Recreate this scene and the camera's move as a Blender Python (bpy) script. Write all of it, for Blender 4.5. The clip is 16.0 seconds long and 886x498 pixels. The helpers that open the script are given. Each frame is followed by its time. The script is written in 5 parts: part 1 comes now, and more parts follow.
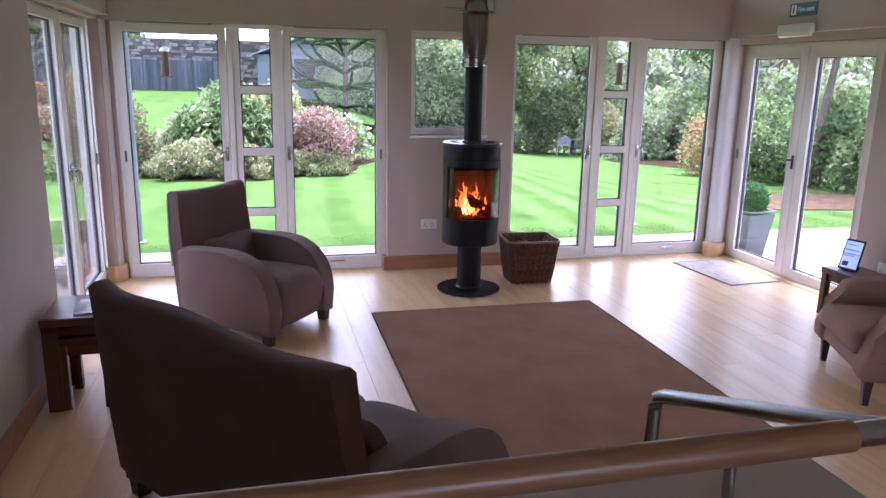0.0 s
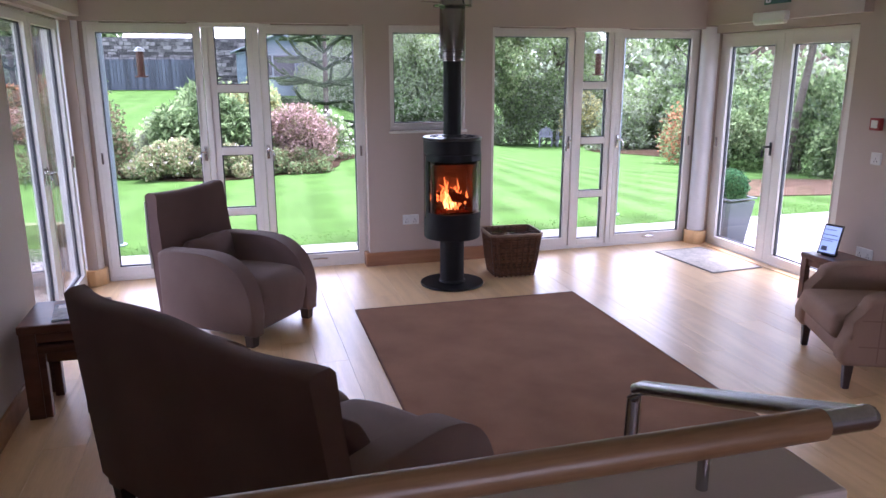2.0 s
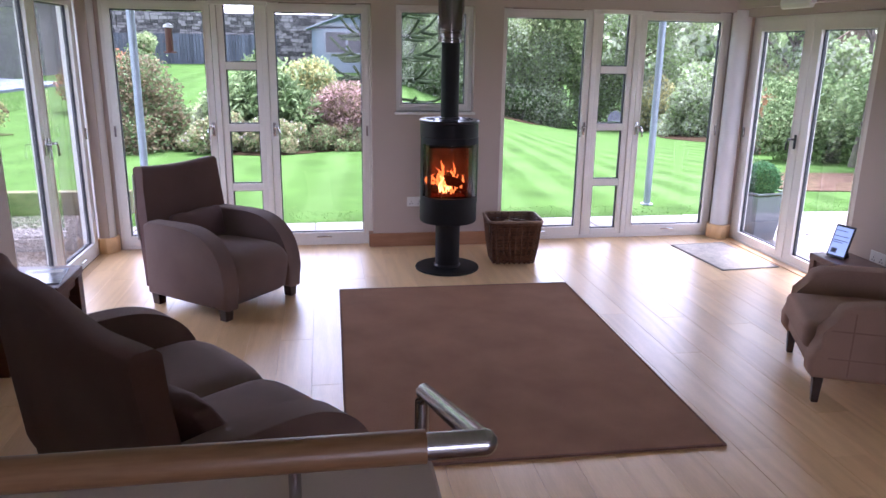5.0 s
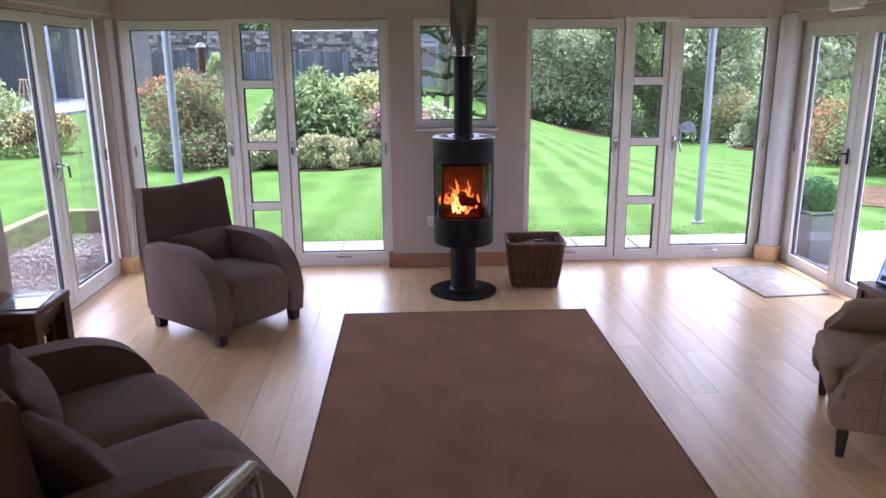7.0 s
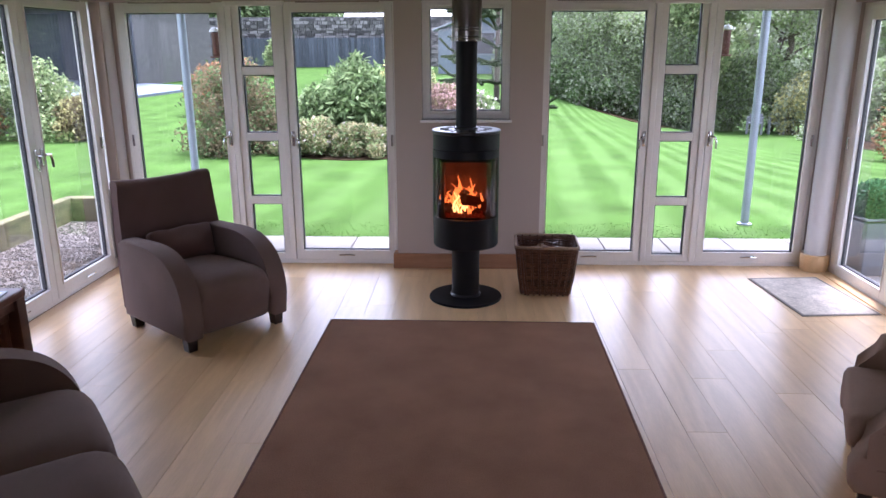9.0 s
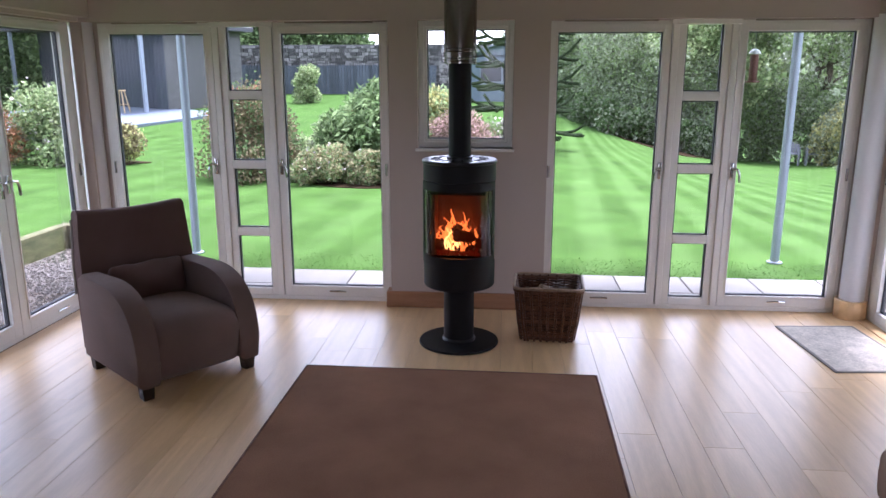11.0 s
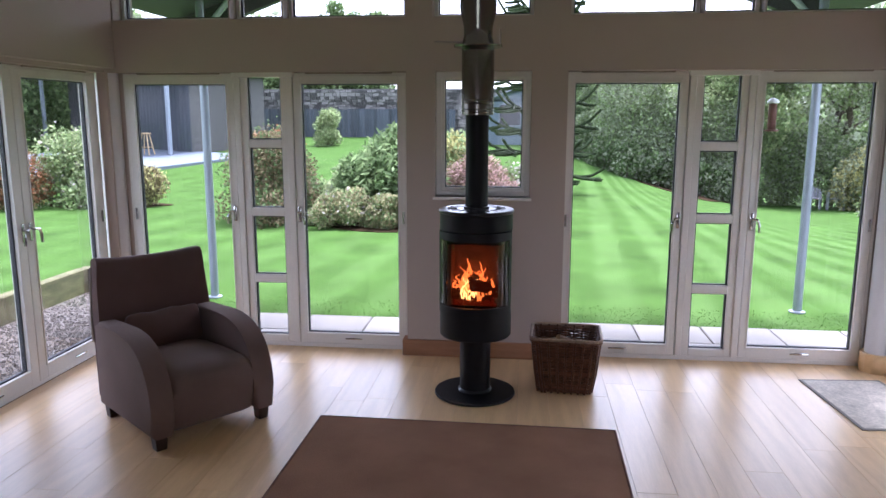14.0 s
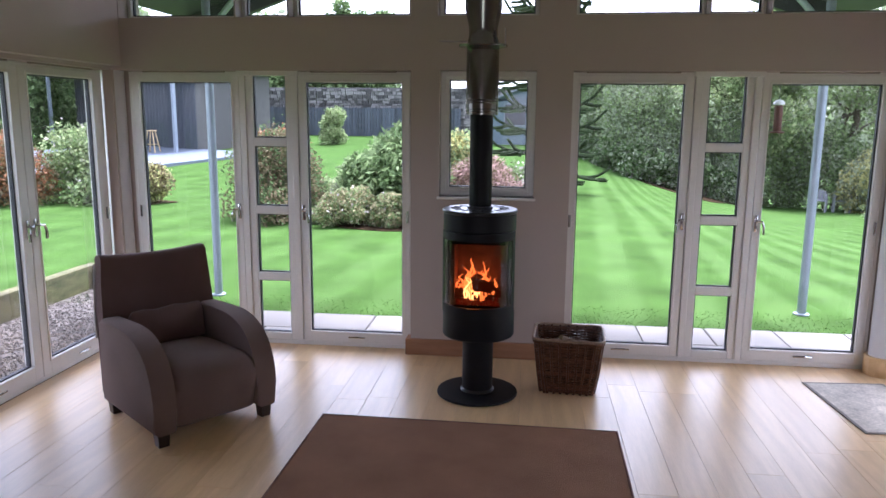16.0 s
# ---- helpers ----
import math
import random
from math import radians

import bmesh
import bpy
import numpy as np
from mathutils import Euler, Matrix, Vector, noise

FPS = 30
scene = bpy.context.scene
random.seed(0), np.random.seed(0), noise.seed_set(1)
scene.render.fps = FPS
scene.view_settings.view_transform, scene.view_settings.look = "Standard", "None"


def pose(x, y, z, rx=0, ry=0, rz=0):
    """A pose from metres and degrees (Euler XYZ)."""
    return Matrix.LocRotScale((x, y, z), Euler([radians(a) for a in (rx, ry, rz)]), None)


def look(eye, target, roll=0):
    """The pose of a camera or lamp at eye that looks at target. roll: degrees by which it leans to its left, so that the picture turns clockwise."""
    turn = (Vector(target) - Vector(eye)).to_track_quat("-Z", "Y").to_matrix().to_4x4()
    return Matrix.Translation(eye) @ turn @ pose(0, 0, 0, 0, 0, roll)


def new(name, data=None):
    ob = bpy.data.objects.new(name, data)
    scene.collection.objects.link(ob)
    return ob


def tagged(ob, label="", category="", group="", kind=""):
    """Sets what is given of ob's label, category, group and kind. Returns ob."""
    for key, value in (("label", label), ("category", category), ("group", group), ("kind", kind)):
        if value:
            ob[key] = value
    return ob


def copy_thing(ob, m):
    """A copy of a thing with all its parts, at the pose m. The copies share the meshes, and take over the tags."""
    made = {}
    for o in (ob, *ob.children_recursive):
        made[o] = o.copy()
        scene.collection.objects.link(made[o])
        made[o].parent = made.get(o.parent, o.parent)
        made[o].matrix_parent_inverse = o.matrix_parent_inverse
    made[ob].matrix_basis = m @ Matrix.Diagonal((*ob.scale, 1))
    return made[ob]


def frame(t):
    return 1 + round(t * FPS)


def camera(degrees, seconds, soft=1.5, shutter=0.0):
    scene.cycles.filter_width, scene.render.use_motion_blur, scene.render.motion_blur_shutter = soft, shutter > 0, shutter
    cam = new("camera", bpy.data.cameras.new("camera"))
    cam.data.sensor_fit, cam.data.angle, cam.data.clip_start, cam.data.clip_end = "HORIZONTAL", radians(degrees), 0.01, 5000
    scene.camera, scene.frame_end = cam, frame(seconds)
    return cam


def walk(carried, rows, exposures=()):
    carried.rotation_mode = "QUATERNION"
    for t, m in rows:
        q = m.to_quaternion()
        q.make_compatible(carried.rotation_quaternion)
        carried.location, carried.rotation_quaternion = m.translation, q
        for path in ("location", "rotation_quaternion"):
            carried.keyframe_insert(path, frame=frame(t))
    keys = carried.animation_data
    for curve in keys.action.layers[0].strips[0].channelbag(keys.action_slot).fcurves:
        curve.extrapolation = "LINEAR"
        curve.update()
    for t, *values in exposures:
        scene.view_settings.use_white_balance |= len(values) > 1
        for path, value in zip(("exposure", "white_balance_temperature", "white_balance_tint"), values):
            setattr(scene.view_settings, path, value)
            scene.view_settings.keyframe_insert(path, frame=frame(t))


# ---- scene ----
cam = camera(62.2, 16.0)
EXPOSURE = 2.55
PATH = [
    (0, (0.194, 0.287, 1.744), (0.682, 2.171, 1.284), 1.1),
    (0.5, (0.203, 0.283, 1.756), (0.697, 2.17, 1.318), 1.1),
    (1, (0.205, 0.282, 1.757), (0.699, 2.174, 1.337), 0.8),
    (1.5, (0.216, 0.285, 1.752), (0.726, 2.167, 1.309), 0.4),
    (2, (0.22, 0.289, 1.751), (0.745, 2.16, 1.275), -0.1),
    (2.5, (0.296, 0.252, 1.758), (0.78, 2.131, 1.273), 0.5),
    (3, (0.423, 0.186, 1.762), (0.851, 2.077, 1.269), 1.2),
    (3.5, (0.519, 0.146, 1.766), (0.941, 2.026, 1.229), 0.3),
    (6, (1.207, 0.244, 1.777), (1.42, 2.166, 1.266), 0.1),
    (6.5, (1.335, 0.29, 1.777), (1.508, 2.22, 1.282), -1.4),
    (7, (1.454, 0.417, 1.789), (1.553, 2.351, 1.289), -0.4),
    (7.5, (1.54, 0.549, 1.774), (1.644, 2.475, 1.246), -1.0),
    (8, (1.649, 0.653, 1.766), (1.696, 2.58, 1.233), -1.2),
    (8.5, (1.807, 0.748, 1.781), (1.78, 2.674, 1.245), -0.5),
    (11, (2.184, 1.336, 1.742), (2.021, 3.276, 1.281), 0.0),
    (11.5, (2.243, 1.366, 1.772), (2.023, 3.306, 1.335), 0.9),
    (12, (2.199, 1.377, 1.78), (1.965, 3.325, 1.393), -0.6),
    (12.5, (2.197, 1.375, 1.795), (1.955, 3.327, 1.434), 1.0),
    (13, (2.203, 1.368, 1.799), (1.964, 3.323, 1.451), 0.7),
    (13.5, (2.203, 1.362, 1.795), (1.972, 3.317, 1.441), 0.7),
    (14, (2.194, 1.365, 1.793), (1.979, 3.322, 1.441), 0.1),
    (14.5, (2.2, 1.363, 1.791), (1.979, 3.318, 1.431), 0.1),
    (15, (2.207, 1.366, 1.793), (1.989, 3.321, 1.432), 0.3),
    (15.5, (2.198, 1.363, 1.801), (1.979, 3.319, 1.442), 0.6),
    (16, (2.201, 1.366, 1.795), (1.974, 3.321, 1.441), 0.5),
]
walk(cam, [(t, look(eye, target, roll)) for t, eye, target, roll in PATH], [(t, EXPOSURE + e, k, n) for t, e, k, n in ((0, 0.60, 5420, 38), (3.5, 0.58, 5410, 38), (8.5, 0.33, 5500, 33), (11, 0.13, 5510, 29.5), (12.5, 0.06, 5510, 28.5), (16, 0.06, 5510, 28.5))])

SKY_STRENGTH, SUN_STRENGTH, BACK_LIGHT = 0.15, 2.2, 3.0

# ---- world and light ----
world = bpy.data.worlds.new("sky")
scene.world = world
world.use_nodes = True
wn = world.node_tree.nodes
sky = wn.new("ShaderNodeTexSky")
sky.sky_type = "NISHITA"
sky.sun_disc = False
sky.sun_elevation, sky.sun_rotation = radians(69), radians(23)
sky.air_density, sky.dust_density = 1.0, 1.5
cloud = wn.new("ShaderNodeHueSaturation")
cloud.inputs["Saturation"].default_value = 0.22
world.node_tree.links.new(sky.outputs["Color"], cloud.inputs["Color"])
world.node_tree.links.new(cloud.outputs["Color"], wn["Background"].inputs["Color"])
wn["Background"].inputs["Strength"].default_value = SKY_STRENGTH

sun = new("sun", bpy.data.lights.new("sun", "SUN"))
sun.data.energy, sun.data.angle, sun.data.color = SUN_STRENGTH, radians(25), (1.0, 0.97, 0.93)
sun.matrix_world = look((8, 24, 40), (2, 10, 0))

# added fill lamp behind the camera, set in an assumed opening of the unseen wall
back_light = new("back_fill_light", bpy.data.lights.new("back_fill_light", "AREA"))
back_light.data.shape, back_light.data.size, back_light.data.size_y = "RECTANGLE", 2.2, 1.2
back_light.data.energy, back_light.data.color = BACK_LIGHT, (1.0, 0.94, 0.86)
back_light.matrix_world = look((1.9, -3.35, 1.65), (1.9, 0, 1.65))


# ---- materials ----
def mat(name, color, rough=0.6, metal=0.0, var=0.12, scale=6.0, fine=90.0, bump=0.08, stretch=(1, 1, 1), per_object=0.0,
        per_island=0.0, spec=0.5, coat=0.0, sheen=0.0, dark=None, emit=None, power=0.0, alpha=1.0, trans=0.0):
    """Principled material with two scales of noise in its colour and a fine relief."""
    m = bpy.data.materials.new(name)
    m.use_nodes = True
    nt = m.node_tree
    n, l = nt.nodes, nt.links
    p = n["Principled BSDF"]
    p.inputs["Roughness"].default_value = rough
    p.inputs["Metallic"].default_value = metal
    p.inputs["Specular IOR Level"].default_value = spec
    p.inputs["Coat Weight"].default_value = coat
    p.inputs["Sheen Weight"].default_value = sheen
    p.inputs["Sheen Roughness"].default_value = 0.4
    p.inputs["Transmission Weight"].default_value = trans
    tc = n.new("ShaderNodeTexCoord")
    mp = n.new("ShaderNodeMapping")
    mp.inputs["Scale"].default_value = stretch
    l.new(tc.outputs["Object"], mp.inputs["Vector"])
    vec = mp.outputs["Vector"]
    if per_object:
        oi = n.new("ShaderNodeObjectInfo")
        sh = n.new("ShaderNodeVectorMath")
        sh.operation = "MULTIPLY_ADD"
        l.new(oi.outputs["Random"], sh.inputs[0])
        sh.inputs[1].default_value = (37, 53, 71)
        l.new(vec, sh.inputs[2])
        vec = sh.outputs["Vector"]
    big, small = n.new("ShaderNodeTexNoise"), n.new("ShaderNodeTexNoise")
    for node, s in ((big, scale), (small, fine)):
        node.inputs["Scale"].default_value = s
        node.inputs["Detail"].default_value = 4
        l.new(vec, node.inputs["Vector"])
    add = n.new("ShaderNodeMath")
    add.operation = "MULTIPLY_ADD"
    l.new(small.outputs["Fac"], add.inputs[0])
    add.inputs[1].default_value = 0.5
    half = n.new("ShaderNodeMath")
    half.operation = "MULTIPLY"
    l.new(big.outputs["Fac"], half.inputs[0])
    half.inputs[1].default_value = 0.5
    l.new(half.outputs[0], add.inputs[2])
    fac = add.outputs[0]
    if per_object or per_island:
        src = n.new("ShaderNodeObjectInfo") if per_object else n.new("ShaderNodeNewGeometry")
        out = src.outputs["Random"] if per_object else src.outputs["Random Per Island"]
        mix = n.new("ShaderNodeMath")
        mix.operation = "MULTIPLY_ADD"
        sub = n.new("ShaderNodeMath")
        sub.operation = "SUBTRACT"
        l.new(out, sub.inputs[0])
        sub.inputs[1].default_value = 0.5
        l.new(sub.outputs[0], mix.inputs[0])
        mix.inputs[1].default_value = per_object or per_island
        l.new(fac, mix.inputs[2])
        fac = mix.outputs[0]
    ramp = n.new("ShaderNodeValToRGB")
    c = Vector(color)
    lo = Vector(dark) if dark else c * (1 - 2.2 * var)
    hi = c * (1 + 1.2 * var)
    ramp.color_ramp.elements[0].position, ramp.color_ramp.elements[1].position = 0.28, 0.72
    ramp.color_ramp.elements[0].color = (*[max(v, 0.002) for v in lo], 1)
    ramp.color_ramp.elements[1].color = (*[min(v, 0.95) for v in hi], 1)
    l.new(fac, ramp.inputs["Fac"])
    l.new(ramp.outputs["Color"], p.inputs["Base Color"])
    if bump:
        b = n.new("ShaderNodeBump")
        b.inputs["Strength"].default_value = bump
        b.inputs["Distance"].default_value = 0.01
        l.new(small.outputs["Fac"], b.inputs["Height"])
        l.new(b.outputs["Normal"], p.inputs["Normal"])
    if emit:
        p.inputs["Emission Color"].default_value = (*emit, 1)
        p.inputs["Emission Strength"].default_value = power
    return m


def leaf_mat(name, color, var=0.20):
    m = mat(name, color, rough=0.6, var=var, scale=1.5, fine=8, bump=0, per_island=0.55, spec=0.08)
    n, l = m.node_tree.nodes, m.node_tree.links
    p, out = n["Principled BSDF"], n["Material Output"]
    tr = n.new("ShaderNodeBsdfTranslucent")
    mx = n.new("ShaderNodeMixShader")
    mx.inputs["Fac"].default_value = 0.42
    ramp = [x for x in n if x.type == "VALTORGB"][0]
    l.new(ramp.outputs["Color"], tr.inputs["Color"])
    l.new(p.outputs[0], mx.inputs[1])
    l.new(tr.outputs[0], mx.inputs[2])
    l.new(mx.outputs[0], out.inputs["Surface"])
    return m


def glass_mat(name, tint, gloss=0.09, rough=0.0):
    """Thin pane: clear with a Fresnel gloss."""
    m = bpy.data.materials.new(name)
    m.use_nodes = True
    n, l = m.node_tree.nodes, m.node_tree.links
    n.remove(n["Principled BSDF"])
    t, g, mx = n.new("ShaderNodeBsdfTransparent"), n.new("ShaderNodeBsdfGlossy"), n.new("ShaderNodeMixShader")
    t.inputs["Color"].default_value = (*tint, 1)
    g.inputs["Roughness"].default_value = rough
    fr, pw, sc = n.new("ShaderNodeLayerWeight"), n.new("ShaderNodeMath"), n.new("ShaderNodeMath")
    fr.inputs["Blend"].default_value = 0.5
    pw.operation, sc.operation = "POWER", "MULTIPLY_ADD"
    l.new(fr.outputs["Facing"], pw.inputs[0])
    pw.inputs[1].default_value = 3.6
    l.new(pw.outputs[0], sc.inputs[0])
    sc.inputs[1].default_value, sc.inputs[2].default_value = 0.9, gloss * 0.15
    l.new(sc.outputs[0], mx.inputs["Fac"])
    l.new(t.outputs[0], mx.inputs[1])
    l.new(g.outputs[0], mx.inputs[2])
    l.new(mx.outputs[0], n["Material Output"].inputs["Surface"])
    return m


def oak_mat(name, light, dark, along, rough=0.3, coat=0.0, random_amount=0.45):
    """Oak with long grain, cathedral figure and a shift from board to board."""
    m = bpy.data.materials.new(name)
    m.use_nodes = True
    n, l = m.node_tree.nodes, m.node_tree.links
    p = n["Principled BSDF"]
    p.inputs["Coat Weight"].default_value = coat
    p.inputs["Coat Roughness"].default_value = 0.3
    tc, oi, sh = n.new("ShaderNodeTexCoord"), n.new("ShaderNodeObjectInfo"), n.new("ShaderNodeVectorMath")
    sh.operation = "MULTIPLY_ADD"
    l.new(oi.outputs["Random"], sh.inputs[0])
    sh.inputs[1].default_value = (31, 47, 13)
    l.new(tc.outputs["Object"], sh.inputs[2])
    mp = n.new("ShaderNodeMapping")
    mp.inputs["Scale"].default_value = [0.09 if i == along else 1 for i in range(3)]
    l.new(sh.outputs["Vector"], mp.inputs["Vector"])
    warp, grain, ring = n.new("ShaderNodeTexNoise"), n.new("ShaderNodeTexNoise"), n.new("ShaderNodeMath")
    warp.inputs["Scale"].default_value, warp.inputs["Detail"].default_value = 5.0, 2
    grain.inputs["Scale"].default_value, grain.inputs["Detail"].default_value = 160, 5
    for node in (warp, grain):
        l.new(mp.outputs["Vector"], node.inputs["Vector"])
    ring.operation = "MULTIPLY"
    l.new(warp.outputs["Fac"], ring.inputs[0])
    ring.inputs[1].default_value = 34
    sine = n.new("ShaderNodeMath")
    sine.operation = "SINE"
    l.new(ring.outputs[0], sine.inputs[0])
    a = n.new("ShaderNodeMath")
    a.operation = "MULTIPLY_ADD"
    l.new(sine.outputs[0], a.inputs[0])
    a.inputs[1].default_value = 0.105
    soft = n.new("ShaderNodeMath")
    soft.operation = "MULTIPLY_ADD"
    l.new(grain.outputs["Fac"], soft.inputs[0])
    soft.inputs[1].default_value, soft.inputs[2].default_value = 0.45, 0.27
    l.new(soft.outputs[0], a.inputs[2])
    c = n.new("ShaderNodeMath")
    c.operation = "SUBTRACT"
    l.new(oi.outputs["Random"], c.inputs[0])
    c.inputs[1].default_value = 0.5
    b = n.new("ShaderNodeMath")
    b.operation = "MULTIPLY_ADD"
    l.new(c.outputs[0], b.inputs[0])
    b.inputs[1].default_value = random_amount
    l.new(a.outputs[0], b.inputs[2])
    ramp = n.new("ShaderNodeValToRGB")
    ramp.color_ramp.elements[0].position, ramp.color_ramp.elements[1].position = 0.2, 0.8
    ramp.color_ramp.elements[0].color, ramp.color_ramp.elements[1].color = (*dark, 1), (*light, 1)
    l.new(b.outputs[0], ramp.inputs["Fac"])
    l.new(ramp.outputs["Color"], p.inputs["Base Color"])
    r = n.new("ShaderNodeMath")
    r.operation = "MULTIPLY_ADD"
    l.new(grain.outputs["Fac"], r.inputs[0])
    r.inputs[1].default_value, r.inputs[2].default_value = 0.10, rough - 0.05
    l.new(r.outputs[0], p.inputs["Roughness"])
    bp = n.new("ShaderNodeBump")
    bp.inputs["Strength"].default_value, bp.inputs["Distance"].default_value = 0.035, 0.004
    l.new(a.outputs[0], bp.inputs["Height"])
    l.new(bp.outputs["Normal"], p.inputs["Normal"])
    return m


M = {}
M["wall"] = mat("wall_paint", (0.49, 0.412, 0.358), 0.75, var=0.02, scale=2, fine=220, bump=0.05)
# ceiling is unseen; its white is assumed, to bounce light into the room
M["ceiling"] = mat("ceiling_paint", (0.80, 0.78, 0.75), 0.8, var=0.02, bump=0.03)
M["frame"] = mat("white_frame_paint", (0.77, 0.745, 0.70), 0.35, var=0.03, scale=3, fine=60, bump=0.03)
M["column"] = mat("column_paint", (0.70, 0.69, 0.70), 0.5, var=0.03, bump=0.03)
M["oak_floor"] = oak_mat("oak_floor", (0.90, 0.62, 0.325), (0.68, 0.44, 0.21), 1, rough=0.35, coat=0.45, random_amount=0.32)
M["oak_trim"] = oak_mat("oak_trim", (0.40, 0.20, 0.10), (0.24, 0.11, 0.05), 0, rough=0.4)
M["oak_rail"] = oak_mat("oak_rail", (0.33, 0.19, 0.09), (0.15, 0.075, 0.03), 0, rough=0.35)
M["slab"] = mat("floor_base", (0.22, 0.14, 0.08), 0.8)
M["rug"] = mat("rug_weave", (0.325, 0.176, 0.108), 0.95, var=0.17, scale=3, fine=180, bump=0.5, spec=0.1)
M["rug_edge"] = mat("rug_edge", (0.24, 0.132, 0.098), 0.9, var=0.2, bump=0.3, spec=0.1)
M["fabric"] = mat("brown_fabric", (0.212, 0.146, 0.125), 0.9, sheen=0.18, var=0.14, scale=3, fine=420, bump=0.35, spec=0.15)
# darker copy of the fabric: shade on backrests and pillows put into colour
M["fabric_shaded"] = mat("shaded_brown_fabric", (0.165, 0.103, 0.090), 0.9, sheen=0.15, var=0.14, scale=3, fine=420, bump=0.35, spec=0.12)
M["piping"] = mat("grey_piping", (0.45, 0.42, 0.38), 0.85, var=0.1)
M["darkwood"] = mat("dark_wood", (0.040, 0.022, 0.016), 0.4, var=0.35, scale=4, fine=60, stretch=(1, 1, 0.15), bump=0.1)
M["tablewood"] = oak_mat("dark_stained_wood", (0.165, 0.072, 0.044), (0.070, 0.030, 0.018), 0, rough=0.36, random_amount=0.2)
M["iron"] = mat("black_iron", (0.008, 0.008, 0.009), 0.5, var=0.2, scale=10, fine=300, bump=0.05, spec=0.25)
M["iron_top"] = mat("cast_iron_top", (0.020, 0.020, 0.022), 0.28, var=0.2, bump=0.04)
M["steel"] = mat("brushed_steel", (0.42, 0.42, 0.43), 0.26, metal=1.0, var=0.08, scale=4, fine=120, stretch=(1, 1, 0.1), bump=0.03)
M["flue_steel"] = mat("flue_steel", (0.26, 0.25, 0.24), 0.18, metal=1.0, var=0.10, scale=4, bump=0.02)
M["chrome"] = mat("chrome", (0.62, 0.62, 0.62), 0.15, metal=1.0, var=0.03, bump=0)
M["black_handle"] = mat("black_handle", (0.02, 0.02, 0.022), 0.35, var=0.1, bump=0)
M["white_plastic"] = mat("white_plastic", (0.78, 0.78, 0.76), 0.35, var=0.02, bump=0)
M["green_sign"] = mat("green_sign", (0.01, 0.10, 0.055), 0.4, var=0.04, bump=0)
M["red_plastic"] = mat("red_plastic", (0.30, 0.03, 0.03), 0.4, var=0.04, bump=0)
M["wicker"] = mat("brown_wicker", (0.15, 0.066, 0.036), 0.42, var=0.35, scale=30, fine=90, bump=0.2, per_island=0.3)
M["wicker_pale"] = mat("pale_wicker", (0.38, 0.27, 0.18), 0.55, var=0.3, bump=0.2, per_island=0.5)
M["log"] = mat("log_bark", (0.20, 0.13, 0.08), 0.9, var=0.4, scale=8, fine=60, bump=0.5, per_object=0.5)
M["log_end"] = mat("log_wood", (0.50, 0.36, 0.20), 0.8, var=0.2, bump=0.2)
M["firebrick"] = mat("fire_brick", (0.30, 0.17, 0.11), 0.9, var=0.3, bump=0.3)
M["char"] = mat("charred_log", (0.012, 0.008, 0.006), 0.9, var=0.4, bump=0.6, emit=(1.0, 0.09, 0.01), power=0.008)
M["ember"] = mat("ember", (0.03, 0.01, 0.005), 0.9, var=0.4, bump=0.5, emit=(1.0, 0.06, 0.008), power=0.02)
M["flame"] = mat("flame", (0.9, 0.4, 0.1), 0.9, var=0.1, bump=0, emit=(1.0, 0.20, 0.03), power=0.45)
M["flame_core"] = mat("flame_core", (0.95, 0.6, 0.2), 0.9, var=0.1, bump=0, emit=(1.0, 0.46, 0.12), power=1.0)
M["glass"] = glass_mat("window_glass", (0.93, 0.95, 0.94))
M["fireglass"] = glass_mat("stove_glass", (0.72, 0.68, 0.64))
M["vent"] = mat("bronze_vent", (0.30, 0.255, 0.21), 0.5, var=0.1, bump=0)
M["gasket"] = mat("dark_gasket", (0.05, 0.05, 0.055), 0.6, var=0.1, bump=0)
M["tartan"] = mat("cream_check_wool", (0.345, 0.232, 0.172), 0.9, var=0.12, scale=4, fine=300, bump=0.3, spec=0.1)
M["tartan_line"] = mat("pinkish_check_line", (0.290, 0.185, 0.140), 0.9, var=0.1, bump=0.2, spec=0.1)
M["mat_pile"] = mat("grey_mat_pile", (0.68, 0.61, 0.52), 0.95, var=0.20, scale=9, fine=60, bump=0.4, spec=0.1)
M["mat_edge"] = mat("dark_mat_border", (0.26, 0.23, 0.20), 0.8, var=0.15)
M["screen"] = mat("lit_screen", (0.25, 0.31, 0.42), 0.15, var=0.02, bump=0, emit=(0.45, 0.62, 0.95), power=0.10)
M["screen_dark"] = mat("screen_block", (0.08, 0.10, 0.16), 0.3, var=0.02, bump=0)
M["black_plastic"] = mat("black_plastic", (0.015, 0.015, 0.018), 0.3, var=0.05, bump=0)
M["paper"] = mat("glossy_paper", (0.50, 0.54, 0.62), 0.12, var=0.25, scale=12, fine=40, bump=0)
# outside
M["grass"] = mat("lawn_grass", (0.055, 0.112, 0.022), 0.95, var=0.30, scale=1.4, fine=46, bump=0.8, spec=0.04)
M["soil"] = mat("bed_soil", (0.050, 0.031, 0.017), 1.0, var=0.4, scale=6, fine=60, bump=0.6, spec=0.05)
M["mulch"] = mat("bark_mulch", (0.115, 0.072, 0.046), 1.0, var=0.4, scale=10, fine=70, bump=0.8, spec=0.05)
M["gravel"] = mat("gravel", (0.135, 0.112, 0.095), 0.9, var=0.28, scale=18, fine=60, bump=0.9, per_island=0.8)
